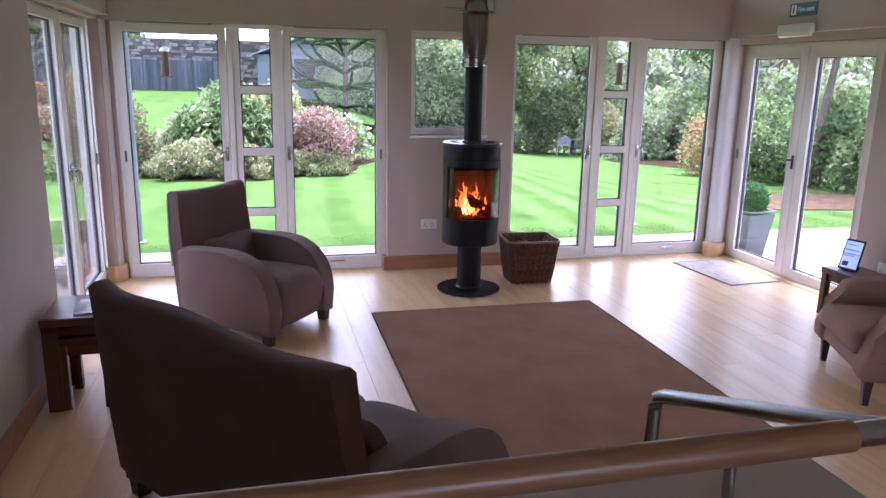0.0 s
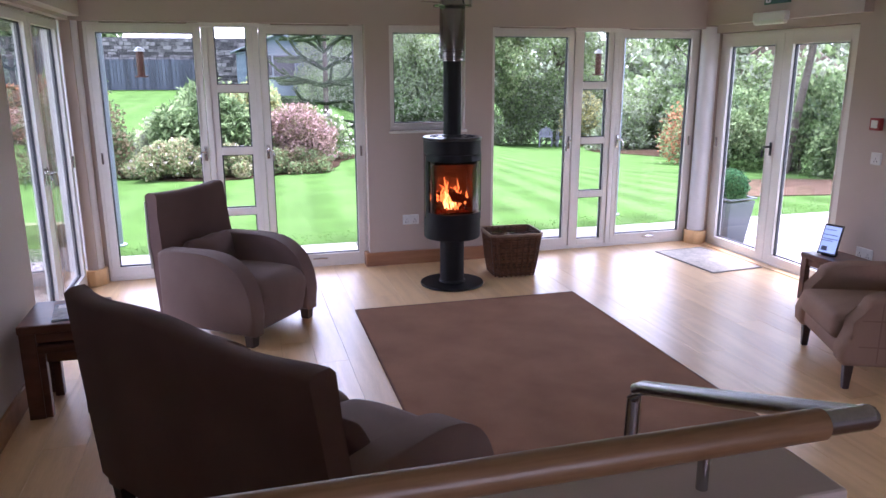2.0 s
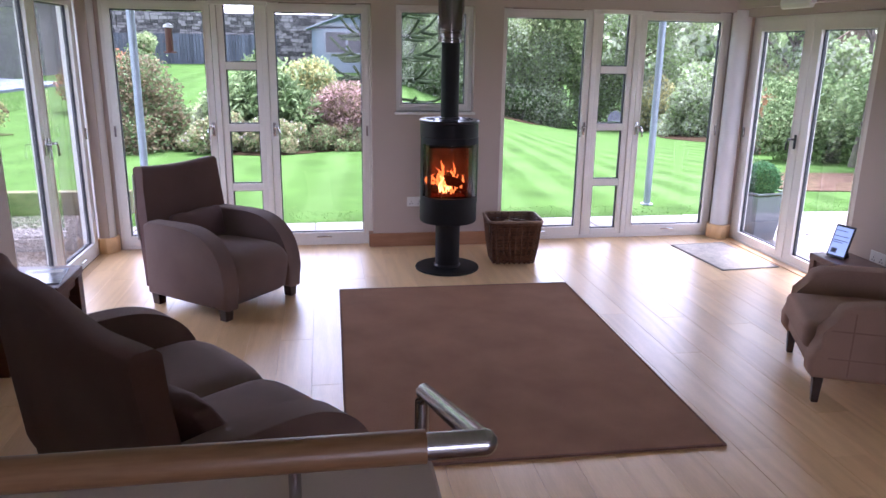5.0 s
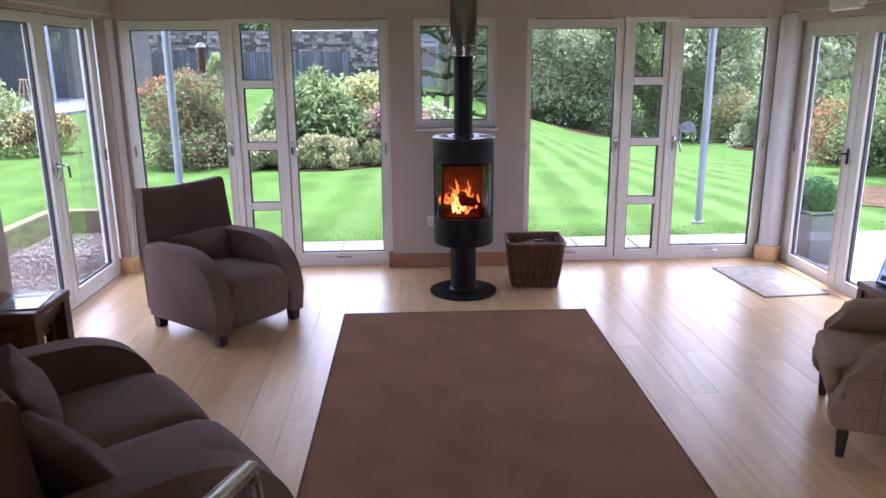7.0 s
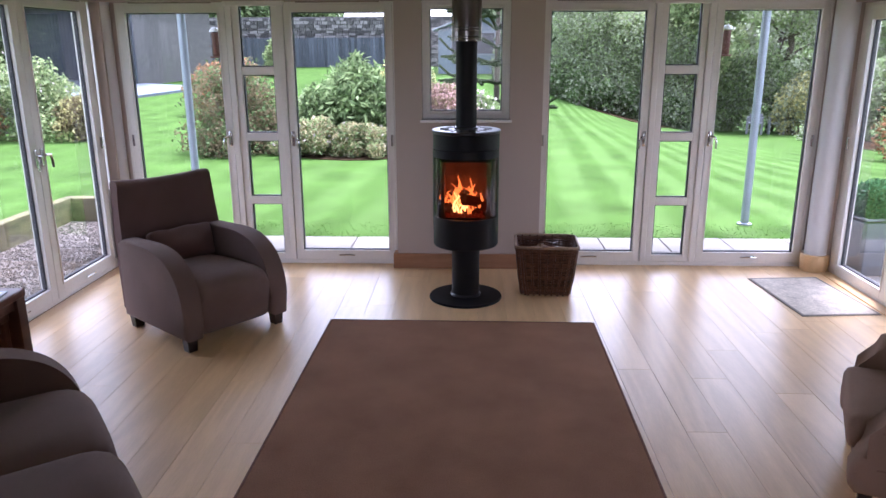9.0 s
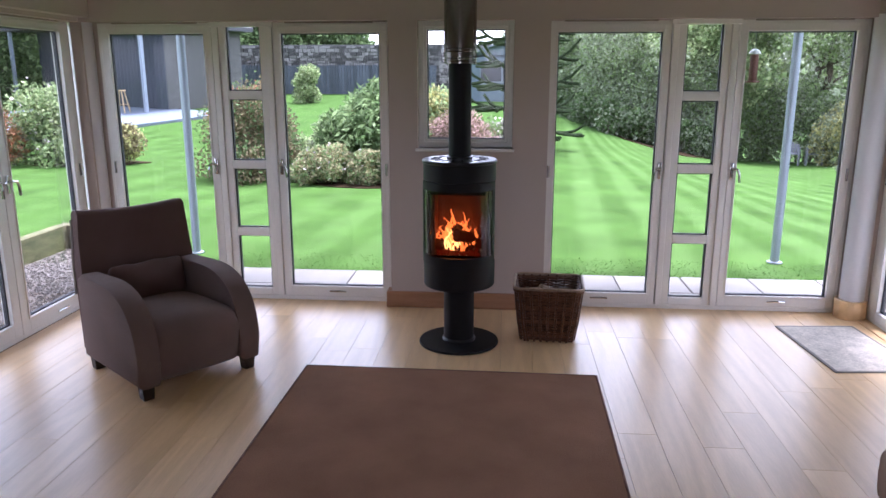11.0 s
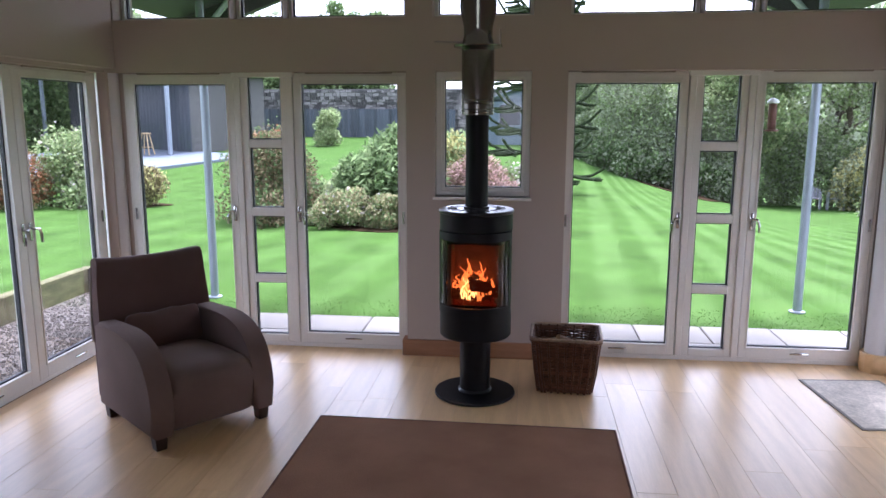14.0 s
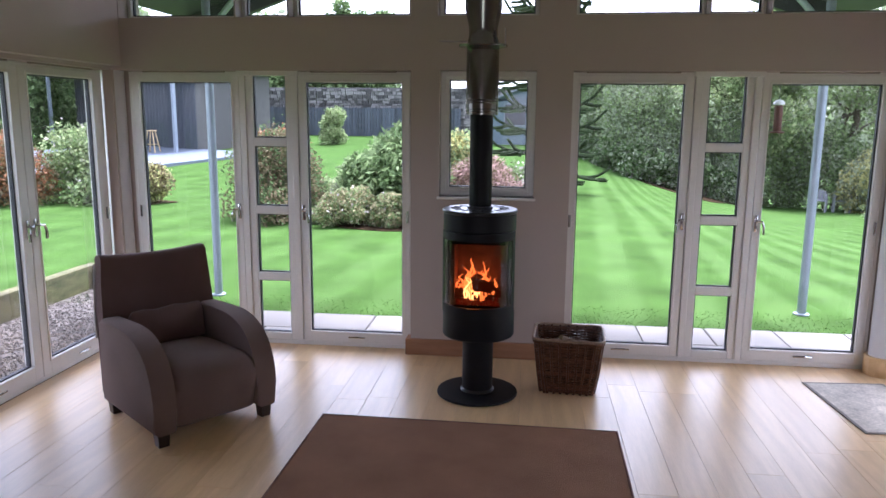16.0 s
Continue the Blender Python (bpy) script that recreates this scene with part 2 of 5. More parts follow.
M["paving"] = mat("pale_paving", (0.30, 0.27, 0.245), 0.8, var=0.14, scale=3, fine=60, bump=0.15, per_object=0.35)
M["joint"] = mat("paving_joint", (0.20, 0.19, 0.17), 0.9, var=0.2)
M["sleeper"] = mat("mossy_sleeper", (0.150, 0.132, 0.060), 0.9, var=0.4, scale=4, fine=50, stretch=(1, 1, 3), bump=0.4)
M["stone"] = mat("garden_wall_stone", (0.165, 0.158, 0.148), 0.9, var=0.3, scale=5, fine=40, bump=0.5, per_island=0.8)
M["mortar"] = mat("wall_mortar", (0.12, 0.115, 0.11), 0.95, var=0.2)
M["fence_blue"] = mat("blue_grey_fence", (0.078, 0.090, 0.108), 0.8, var=0.25, scale=3, stretch=(1, 1, 0.2), bump=0.2, per_object=0.3)
M["slate"] = mat("dark_cladding", (0.055, 0.062, 0.075), 0.7, var=0.2, scale=5, stretch=(1, 1, 0.2), bump=0.2)
M["deck"] = mat("grey_deck", (0.15, 0.175, 0.215), 0.7, var=0.15, scale=3, stretch=(0.2, 1, 1), bump=0.2)
M["shed_blue"] = mat("blue_grey_shed_paint", (0.135, 0.175, 0.205), 0.6, var=0.1, scale=3, bump=0.1)
M["shed_roof"] = mat("shed_roof_felt", (0.20, 0.235, 0.26), 0.8, var=0.15, bump=0.2)
M["post_metal"] = mat("galvanised_post", (0.302, 0.338, 0.389), 0.4, metal=0.3, var=0.08, bump=0.02)
M["planter"] = mat("grey_planter", (0.115, 0.125, 0.135), 0.55, var=0.12, bump=0.08)
M["feeder"] = mat("rust_red_feeder", (0.12, 0.045, 0.03), 0.6, var=0.2, bump=0.05)
M["chair_grey"] = mat("grey_garden_chair", (0.24, 0.24, 0.27), 0.5, var=0.08, bump=0.02)
M["roof_tile"] = mat("brown_roof_tile", (0.24, 0.17, 0.13), 0.85, var=0.2, scale=5, bump=0.3)
M["render_wall"] = mat("house_render", (0.52, 0.40, 0.28), 0.85, var=0.1)
M["eave_dark"] = mat("dark_eave_board", (0.06, 0.06, 0.065), 0.6, var=0.15)
M["bark"] = mat("tree_bark", (0.13, 0.105, 0.08), 0.95, var=0.35, scale=6, fine=40, stretch=(1, 1, 0.3), bump=0.6)
M["leaf_dark"] = leaf_mat("dark_leaf", (0.135, 0.2, 0.08))
M["leaf_mid"] = leaf_mat("mid_leaf", (0.27, 0.355, 0.16))
M["leaf_light"] = leaf_mat("light_leaf", (0.43, 0.49, 0.25))
M["leaf_yellow"] = leaf_mat("yellow_leaf", (0.52, 0.49, 0.22))
M["leaf_grey"] = leaf_mat("grey_green_leaf", (0.36, 0.40, 0.27))
M["leaf_pink"] = leaf_mat("pink_leaf", (0.54, 0.37, 0.33))
M["leaf_orange"] = leaf_mat("orange_leaf", (0.40, 0.19, 0.10))
M["leaf_brown"] = leaf_mat("bronze_leaf", (0.215, 0.172, 0.098))
M["petal"] = leaf_mat("white_petal", (0.70, 0.62, 0.58))
M["leaf_olive"] = leaf_mat("olive_tan_leaf", (0.48, 0.43, 0.25))
M["monkey"] = leaf_mat("monkey_puzzle_leaf", (0.070, 0.100, 0.045), 0.25)
M["blade"] = leaf_mat("grass_blade", (0.115, 0.215, 0.050), 0.2)
M["topiary"] = leaf_mat("box_leaf", (0.075, 0.19, 0.085), 0.25)


# ---- mesh helpers ----
def part(name, bm, material, parent=None, label="", smooth=False, pos=None):
    me = bpy.data.meshes.new(name)
    bm.normal_update()
    bm.to_mesh(me)
    bm.free()
    for mt in (material if isinstance(material, (list, tuple)) else [material]):
        me.materials.append(mt)
    if smooth:
        me.shade_smooth()
        if smooth != True:
            me.set_sharp_from_angle(angle=radians(smooth))
    ob = new(name, me)
    if parent is not None:
        ob.parent = parent
    if pos is not None:
        ob.matrix_basis = pos
    if label:
        ob["label"] = label
    return ob


def raw(name, verts, faces, material, parent=None, label="", smooth=False):
    me = bpy.data.meshes.new(name)
    me.from_pydata([tuple(v) for v in verts], [], [tuple(f) for f in faces])
    me.materials.append(material)
    if smooth:
        me.shade_smooth()
    ob = new(name, me)
    if parent is not None:
        ob.parent = parent
    if label:
        ob["label"] = label
    return ob


def box(x0, x1, y0, y1, z0, z1, bevel=0.0, seg=2, bm=None):
    own = bmesh.new()
    v = [own.verts.new(c) for c in ((x0, y0, z0), (x1, y0, z0), (x1, y1, z0), (x0, y1, z0), (x0, y0, z1), (x1, y0, z1), (x1, y1, z1), (x0, y1, z1))]
    for f in ((3, 2, 1, 0), (4, 5, 6, 7), (0, 1, 5, 4), (1, 2, 6, 5), (2, 3, 7, 6), (3, 0, 4, 7)):
        own.faces.new([v[i] for i in f])
    if bevel:
        bmesh.ops.bevel(own, geom=own.edges[:], offset=bevel, segments=seg, affect="EDGES", profile=0.5)
    if bm is None:
        return own
    return merge(bm, own)


def merge(bm, other, m=None):
    me = bpy.data.meshes.new("tmp")
    if m is not None:
        other.transform(m)
    other.to_mesh(me)
    bm.from_mesh(me)
    other.free()
    bpy.data.meshes.remove(me)
    return bm


def lathe(profile, seg=32, bm=None, centre=(0, 0)):
    """Turn a profile of (radius, z) about a vertical axis; the first and last points are capped."""
    own = bmesh.new()
    rings = []
    for r, z in profile:
        rings.append([own.verts.new((centre[0] + r * math.cos(2 * math.pi * i / seg), centre[1] + r * math.sin(2 * math.pi * i / seg), z)) for i in range(seg)])
    for a, b in zip(rings, rings[1:]):
        for i in range(seg):
            own.faces.new((a[i], a[(i + 1) % seg], b[(i + 1) % seg], b[i]))
    own.faces.new(rings[0][::-1])
    own.faces.new(rings[-1])
    return own if bm is None else merge(bm, own)


def tube(points, r, seg=10, bm=None, taper=1.0):
    """A round bar along points."""
    own = bmesh.new()
    pts = [Vector(p) for p in points]
    rings = []
    for i, p in enumerate(pts):
        d = (pts[min(i + 1, len(pts) - 1)] - pts[max(i - 1, 0)]).normalized()
        up = Vector((0, 0, 1)) if abs(d.z) < 0.9 else Vector((1, 0, 0))
        a = d.cross(up).normalized()
        b = a.cross(d).normalized()
        rr = r * (1 + (taper - 1) * i / max(1, len(pts) - 1))
        rings.append([own.verts.new(p + a * rr * math.cos(2 * math.pi * k / seg) + b * rr * math.sin(2 * math.pi * k / seg)) for k in range(seg)])
    for q, s in zip(rings, rings[1:]):
        for k in range(seg):
            own.faces.new((q[k], q[(k + 1) % seg], s[(k + 1) % seg], s[k]))
    own.faces.new(rings[0][::-1])
    own.faces.new(rings[-1])
    bmesh.ops.recalc_face_normals(own, faces=own.faces[:])
    return own if bm is None else merge(bm, own)


def extrude(profile, x0, x1, bevel=0.0, seg=3):
    """A (y, z) outline drawn out along x, its two rims rounded."""
    own = bmesh.new()
    a = [own.verts.new((x0, y, z)) for y, z in profile]
    b = [own.verts.new((x1, y, z)) for y, z in profile]
    n = len(profile)
    fa, fb = own.faces.new(a), own.faces.new(b[::-1])
    for i in range(n):
        own.faces.new((a[(i + 1) % n], a[i], b[i], b[(i + 1) % n]))
    if bevel:
        rim = list(fa.edges) + list(fb.edges)
        bmesh.ops.bevel(own, geom=rim, offset=bevel, segments=seg, affect="EDGES", profile=0.5)
    bmesh.ops.recalc_face_normals(own, faces=own.faces[:])
    return own


def cushion(x0, x1, y0, y1, z0, z1, r=0.04, puff=0.0, n=10):
    """A soft block: a rounded box whose top and bottom swell."""
    own = box(x0, x1, y0, y1, z0, z1, r, 4)
    bmesh.ops.subdivide_edges(own, edges=[e for e in own.edges if e.calc_length() > 0.12], cuts=n, use_grid_fill=True)
    for v in own.verts:
        u = (v.co.x - x0) / (x1 - x0) * 2 - 1
        w = (v.co.y - y0) / (y1 - y0) * 2 - 1
        k = max(0, 1 - u * u) * max(0, 1 - w * w)
        v.co.z += puff * k * (1 if v.co.z > (z0 + z1) / 2 else -0.3)
    return own


def thing(name, label, category, m=None, group="", kind=""):
    ob = new(name)
    if m is not None:
        ob.matrix_world = m
    return tagged(ob, label, category, group, kind)


def structure(ob, label, category):
    return tagged(ob, label, category, kind="structure")


# ---- the room: plan ----
XL, XR = -0.955, 4.755         # inner faces of the side walls
YB = 6.72                     # inner face of the window wall
FY = 6.83                     # face of the window frames
MID = 1.900                   # axis of stove and gable
WT = 0.30                     # wall thickness
YN = -3.2                     # wall behind the camera
EAVE, SLOPE = 2.95, 0.36


def roof_z(x):
    return EAVE + SLOPE * (XR - MID - abs(x - MID) + 0.05)


def column_prism(x0, x1, y0, y1, z0, z1, bm):
    """Upright prism; z1 None: its top follows the roof."""
    own = bmesh.new()
    ta, tb = (roof_z(x0), roof_z(x1)) if z1 is None else (z1, z1)
    v = [own.verts.new(c) for c in ((x0, y0, z0), (x1, y0, z0), (x1, y1, z0), (x0, y1, z0), (x0, y0, ta), (x1, y0, tb), (x1, y1, tb), (x0, y1, ta))]
    for f in ((3, 2, 1, 0), (4, 5, 6, 7), (0, 1, 5, 4), (1, 2, 6, 5), (2, 3, 7, 6), (3, 0, 4, 7)):
        own.faces.new([v[i] for i in f])
    return merge(bm, own)


def wall_along_x(name, y0, y1, cuts, holes, label):
    """A wall along x: between neighbouring cuts it is solid but for the holes (x0, x1, z0, z1)."""
    bm = bmesh.new()
    for a, b in zip(cuts, cuts[1:]):
        gaps = sorted((z0, z1) for x0, x1, z0, z1 in holes if x0 <= (a + b) / 2 <= x1)
        z = -0.1
        for z0, z1 in gaps:
            if z0 > z:
                column_prism(a, b, y0, y1, z, z0, bm)
            z = z1
        column_prism(a, b, y0, y1, z, None, bm)
    bmesh.ops.remove_doubles(bm, verts=bm.verts[:], dist=0.0005)
    return structure(part(name, bm, M["wall"]), label, "wall")


AX0, AX1 = XL - WT, 1.335       # left window group
BX0, BX1 = 2.490, XR + WT       # right window group
WX0, WX1 = 1.545, 2.235       # small window behind the flue
HEAD, HEAD_E = 2.122, 2.082    # heads of the windows and of the exit doors
SW0 = 1.220                   # sill of the small window
CLER = [(-0.863, 0.030, 2.497, 2.92), (0.040, 0.427, 2.497, 3.1), (0.440, 1.335, 2.497, 3.25), (1.528, 2.242, 2.497, 3.45),
        (2.496, 3.388, 2.497, 3.25), (3.396, 3.788, 2.497, 3.1), (3.796, 4.690, 2.497, 2.92)]
holes = [(AX0, AX1, -0.02, HEAD), (BX0, BX1, -0.02, HEAD), (WX0, WX1, SW0, HEAD)] + CLER
cuts = sorted({XL - WT, XR + WT, MID} | {v for h in holes for v in h[:2]})
wall_north = wall_along_x("wall_north", YB, YB + WT, cuts, holes, "taupe painted plaster gable wall with tall windows")
# unseen south wall closes the room; its opening is assumed, to admit fill light
wall_south = wall_along_x("wall_south", YN - WT, YN, [XL - WT, 0.8, MID, 3.0, XR + WT], [(0.8, 3.0, 1.05, 2.25)], "plain taupe painted plaster wall")


def side_wall(name, x0, x1, hole, label, lintel):
    bm = bmesh.new()
    top = EAVE + 0.15
    y0, y1 = hole
    box(x0, x1, YN, y0, -0.1, top, bm=bm)
    box(x0, x1, y0, y1, lintel, top, bm=bm)
    box(x0, x1, y1 + 0.001, YB, lintel, top, bm=bm)
    return structure(part(name, bm, M["wall"]), label, "wall")


LD = (4.835, 6.718)
RD = (4.94, 6.70)
wall_west = side_wall("wall_west", XL - WT, XL, LD, "taupe painted plaster wall with glazed doors", HEAD)
wall_east = side_wall("wall_east", XR, XR + WT, RD, "taupe painted plaster wall with glazed doors", HEAD_E)

for nm, a, b in (("wall_bulkhead_west", XL, XL + 0.085), ("wall_bulkhead_east", XR - 0.085, XR)):
    structure(part(nm, box(a, b, LD[0], YB, HEAD + 0.03, EAVE + 0.2), M["wall"]), "taupe plaster bulkhead above the glazed doors", "wall")

# vaulted ceiling and roof with eaves
def roof_slopes(y0, y1):
    bm = bmesh.new()
    for s in (-1, 1):
        own = bmesh.new()
        xe = MID + s * (XR - MID + 0.5)
        a, b = (MID, roof_z(MID)), (xe, roof_z(xe))
        v = [own.verts.new(c) for y in (y0, y1) for c in ((a[0], y, a[1]), (b[0], y, b[1]), (b[0], y, b[1] + 0.22), (a[0], y, a[1] + 0.22))]
        for f in ((0, 1, 2, 3), (7, 6, 5, 4), (0, 4, 5, 1), (1, 5, 6, 2), (2, 6, 7, 3), (3, 7, 4, 0)):
            own.faces.new([v[i] for i in f])
        bmesh.ops.recalc_face_normals(own, faces=own.faces[:])
        merge(bm, own)
    return bm


structure(part("ceiling", roof_slopes(YN - 0.3, YB + WT), M["ceiling"]), "white vaulted ceiling under a gabled roof", "ceiling")
structure(part("roof_overhang", roof_slopes(YB + WT + 0.001, 9.15), M["eave_dark"]), "dark boarded soffit of the roof overhang", "roof")

floor = structure(part("floor", box(XL - WT, XR + WT, YN, YB + 0.2, -0.14, -0.012), M["slab"]), "warm oak plank floor with satin sheen", "floor")
# raised level behind the half wall, with one step down
platform = structure(part("platform", box(XL, XR, YN, 1.055, -0.012, 0.34, 0.004, 1), M["oak_trim"]), "raised oak floor level behind the half wall", "floor")
structure(part("step", box(1.16, XR, 1.055, 1.335, -0.012, 0.17, 0.004, 1), M["oak_trim"]), "oak step down to the sunken sitting area", "step")


def skirting(name, x0, x1, y0, y1, along):
    b = box(x0, x1, y0, y1, 0.0, 0.125, 0.004, 1)
    return structure(part(name, b, M["oak_trim"]), "oak skirting board along the wall", "skirting board")


skirting("baseboard", 1.298, 2.520, YB - 0.022, YB + 0.1, 0)
skirting("baseboard", XL, XL + 0.02, 1.235, LD[0] - 0.03, 1)
skirting("baseboard", XR - 0.02, XR, 1.345, RD[0] - 0.03, 1)


# ---- windows and glazed doors ----
def frame_bar(parent, u0, u1, z0, z1, v0=0.0, v1=0.07, name="bar", b=0.006):
    return part(name, box(u0, u1, v0, v1, z0, z1, b, 2), M["frame"], parent)


def ring(u0, u1, z0, z1, w, v0, v1, wb=None, b=0.006, wt=None):
    """A rectangular frame of four mitred-looking bars in one mesh."""
    wb, wt = wb or w, wt or w
    bm = box(u0, u0 + w, v0, v1, z0, z1, b)
    box(u1 - w, u1, v0, v1, z0, z1, b, bm=bm)
    box(u0 + w - 0.004, u1 - w + 0.004, v0, v1 - 0.002, z1 - wt, z1, b, bm=bm)
    box(u0 + w - 0.004, u1 - w + 0.004, v0, v1 - 0.002, z0, z0 + wb, b, bm=bm)
    return bm


def pane(parent, u0, u1, z0, z1, v):
    gk = part("gasket", ring(u0 - 0.002, u1 + 0.002, z0 - 0.002, z1 + 0.002, 0.012, v - 0.006, v + 0.022, b=0.0), M["gasket"], parent)
    g = part("pane", box(u0, u1, v, v + 0.006, z0, z1), M["glass"], parent, "clear glass")
    g.visible_shadow = False
    return g


def lever(parent, u, z, v, side=1, material="chrome"):
    bm = box(u - 0.013, u + 0.013, v - 0.010, v, z - 0.06, z + 0.06, 0.004)
    tube([(u, v - 0.008, z + 0.02), (u, v - 0.045, z + 0.02), (u + side * 0.03, v - 0.05, z + 0.018), (u + side * 0.045, v - 0.05, z - 0.02), (u + side * 0.048, v - 0.05, z - 0.075)], 0.009, 8, bm)
    return part("handle", bm, M[material], parent, "chrome lever handle" if material == "chrome" else "black lever handle", smooth=40)


def sash(parent, u0, u1, z0, z1, w=0.058, wb=0.082, handle=None, hinge=None, vent=True, catch=True, head=None):
    wt = head or w
    s = part("sash", ring(u0, u1, z0, z1, w, -0.004, 0.062, wb, wt=wt), M["frame"], parent)
    part("bead", ring(u0 + w - 0.012, u1 - w + 0.012, z0 + wb - 0.012, z1 - wt + 0.012, 0.014, -0.010, 0.02, b=0.003), M["frame"], s)
    pane(s, u0 + w, u1 - w, z0 + wb, z1 - wt, 0.025)
    if handle is not None:
        lever(s, handle, 1.06, -0.004, 1 if handle < (u0 + u1) / 2 else -1)
    if hinge is not None:
        part("hinge", tube([(hinge, -0.012, 1.0), (hinge, -0.012, 1.09)], 0.010, 8), M["chrome"], s)
    if catch:
        c = (u0 + u1) / 2
        part("stay", tube([(c - 0.06, -0.018, z0 + 0.045), (c + 0.02, -0.03, z0 + 0.05), (c + 0.07, -0.018, z0 + 0.045)], 0.007, 8), M["chrome"], s)
    if vent:
        part("trickle_vent", box(u0 + 0.10, u1 - 0.10, -0.026, -0.004, z1 + 0.010, z1 + 0.030, 0.004), M["vent"], parent, "bronze trickle vent")
    return s


def window_group(name, x0):
    g = thing(name, "white framed tall window with two sashes and a slim four-pane centre light", "window", pose(x0, FY, 0), kind="structure")
    w, top = 2.219, HEAD - 0.022
    part("window_frame", ring(0, w, 0.0, HEAD - 0.004, 0.026, 0.0, 0.11, 0.035), M["frame"], g)
    sash(g, 0.026, 0.878, 0.035, top, handle=0.852, hinge=0.045)
    sash(g, 1.341, 2.193, 0.035, top, handle=1.367, hinge=2.174)
    for u0, u1 in ((0.02, 0.876), (1.343, 2.199)):
        frame_bar(g, u0, u1, top - 0.003, top + 0.018, 0.002, 0.10, "head_bar", 0.002)
    for u in (0.882, 1.289):
        frame_bar(g, u, u + 0.048, 0.036, top, -0.012, 0.09, "mullion")
    frame_bar(g, 0.930, 0.982, 0.036, top, 0.0, 0.08, "stile")
    frame_bar(g, 1.239, 1.289, 0.036, top, 0.0, 0.08, "stile")
    levels = [0.04, 0.547, 1.073, 1.596, top]
    for z in levels[1:-1]:
        frame_bar(g, 0.981, 1.240, z - 0.032, z + 0.032, -0.003, 0.07, "transom")
    for a, b in zip(levels, levels[1:]):
        pane(g, 0.982, 1.239, a + (0.03 if a > 0.1 else 0.05), b - 0.03 * (b < 2), 0.03)
    frame_bar(g, 0.981, 1.240, 0.036, 0.092, -0.003, 0.07, "bottom_rail")
    frame_bar(g, 0.87, 1.349, top - 0.012, HEAD + 0.012, -0.03, 0.02, "head_board")
    part("window_sill", box(0, w, 0.11, 0.24, -0.04, 0.0, 0.004), M["frame"], g)
    return g


window_1 = window_group("window_1", -0.879)
window_2 = window_group("window_2", 2.462)
w3 = thing("window_3", "small white framed fixed window behind the stove flue", "window", pose(WX0, FY, 0), kind="structure")
part("window_frame", ring(0, WX1 - WX0, SW0, HEAD, 0.04, -0.02, 0.10), M["frame"], w3)
part("sash", ring(0.03, WX1 - WX0 - 0.03, SW0 + 0.03, HEAD - 0.03, 0.03, 0.0, 0.06), M["frame"], w3)
pane(w3, 0.058, WX1 - WX0 - 0.058, SW0 + 0.058, HEAD - 0.058, 0.03)
part("window_sill", box(-0.015, WX1 - WX0 + 0.015, -0.135, 0.0, SW0 - 0.022, SW0, 0.005), M["frame"], w3)

for i, (x0, x1, z0, z1) in enumerate(CLER):
    c = thing(f"window_{i + 4}", "high clerestory window with a white frame", "window", pose(x0, FY + 0.02, 0), kind="structure")
    part("window_frame", ring(0, x1 - x0, z0, z1, 0.028, 0.0, 0.09), M["frame"], c)
    pane(c, 0.028, x1 - x0 - 0.028, z0 + 0.028, z1 - 0.028, 0.04)


def double_door(name, m, w, label, handle, top):
    chrome = handle == "chrome"
    d = thing(name, label, "door", m, kind="structure")
    part("door_frame", ring(0, w, 0.0, top - 0.004, 0.045, 0.0, 0.11, 0.03), M["frame"], d)
    h = w / 2
    for i, (a, b) in enumerate(((0.045, h), (h + 0.003, w - 0.045))):
        s = sash(d, a, b, 0.03, top - 0.022, 0.085 if chrome else 0.105, 0.10 if chrome else 0.07, hinge=(a + 0.012, b - 0.012)[i], vent=chrome, catch=chrome, head=0.052 if chrome else 0.105)
        if i == 0 or chrome:
            lever(s, (b - 0.035, a + 0.035)[i], 1.05, -0.006, (-1, 1)[i], handle)
    return d


door_1 = double_door("door_1", pose(-1.035, LD[0] + 0.005, 0, 0, 0, 90), LD[1] - LD[0] - 0.01, "white framed pair of glazed garden doors, closed", "chrome", HEAD)
door_2 = double_door("door_2", pose(4.84, RD[1] - 0.005, 0, 0, 0, -90), RD[1] - RD[0] - 0.01, "white framed pair of glazed exit doors, closed", "black_handle", HEAD_E)
structure(part("trim", box(XR - 0.004, 4.838, RD[0], RD[1], 0.0005, 0.010, 0.003), M["oak_floor"]), "pale oak threshold under the exit doors", "threshold")
structure(part("trim", box(-1.033, XL - 0.001, LD[0] + 0.002, YB - 0.002, -0.011, -0.0005, 0.002), M["oak_floor"]), "pale oak threshold under the garden doors", "threshold")
structure(part("trim", box(XR + 0.001, 4.838, RD[0] + 0.002, YB - 0.002, -0.011, -0.0005, 0.002), M["oak_floor"]), "pale oak board under the exit doors", "threshold")


# ---- corner columns ----
def column(x, y):
    c = thing("column", "white round corner column with an oak collar at its foot", "column", pose(x, y, 0), "corner columns")
    part("shaft", lathe([(0.085, 0.0), (0.085, HEAD + 0.02)], 40), M["column"], c, smooth=40)
    part("plinth", lathe([(0.112, 0.0), (0.112, 0.132), (0.108, 0.138), (0.085, 0.138)], 14), M["oak_floor"], c, "pale oak collar")
    return c


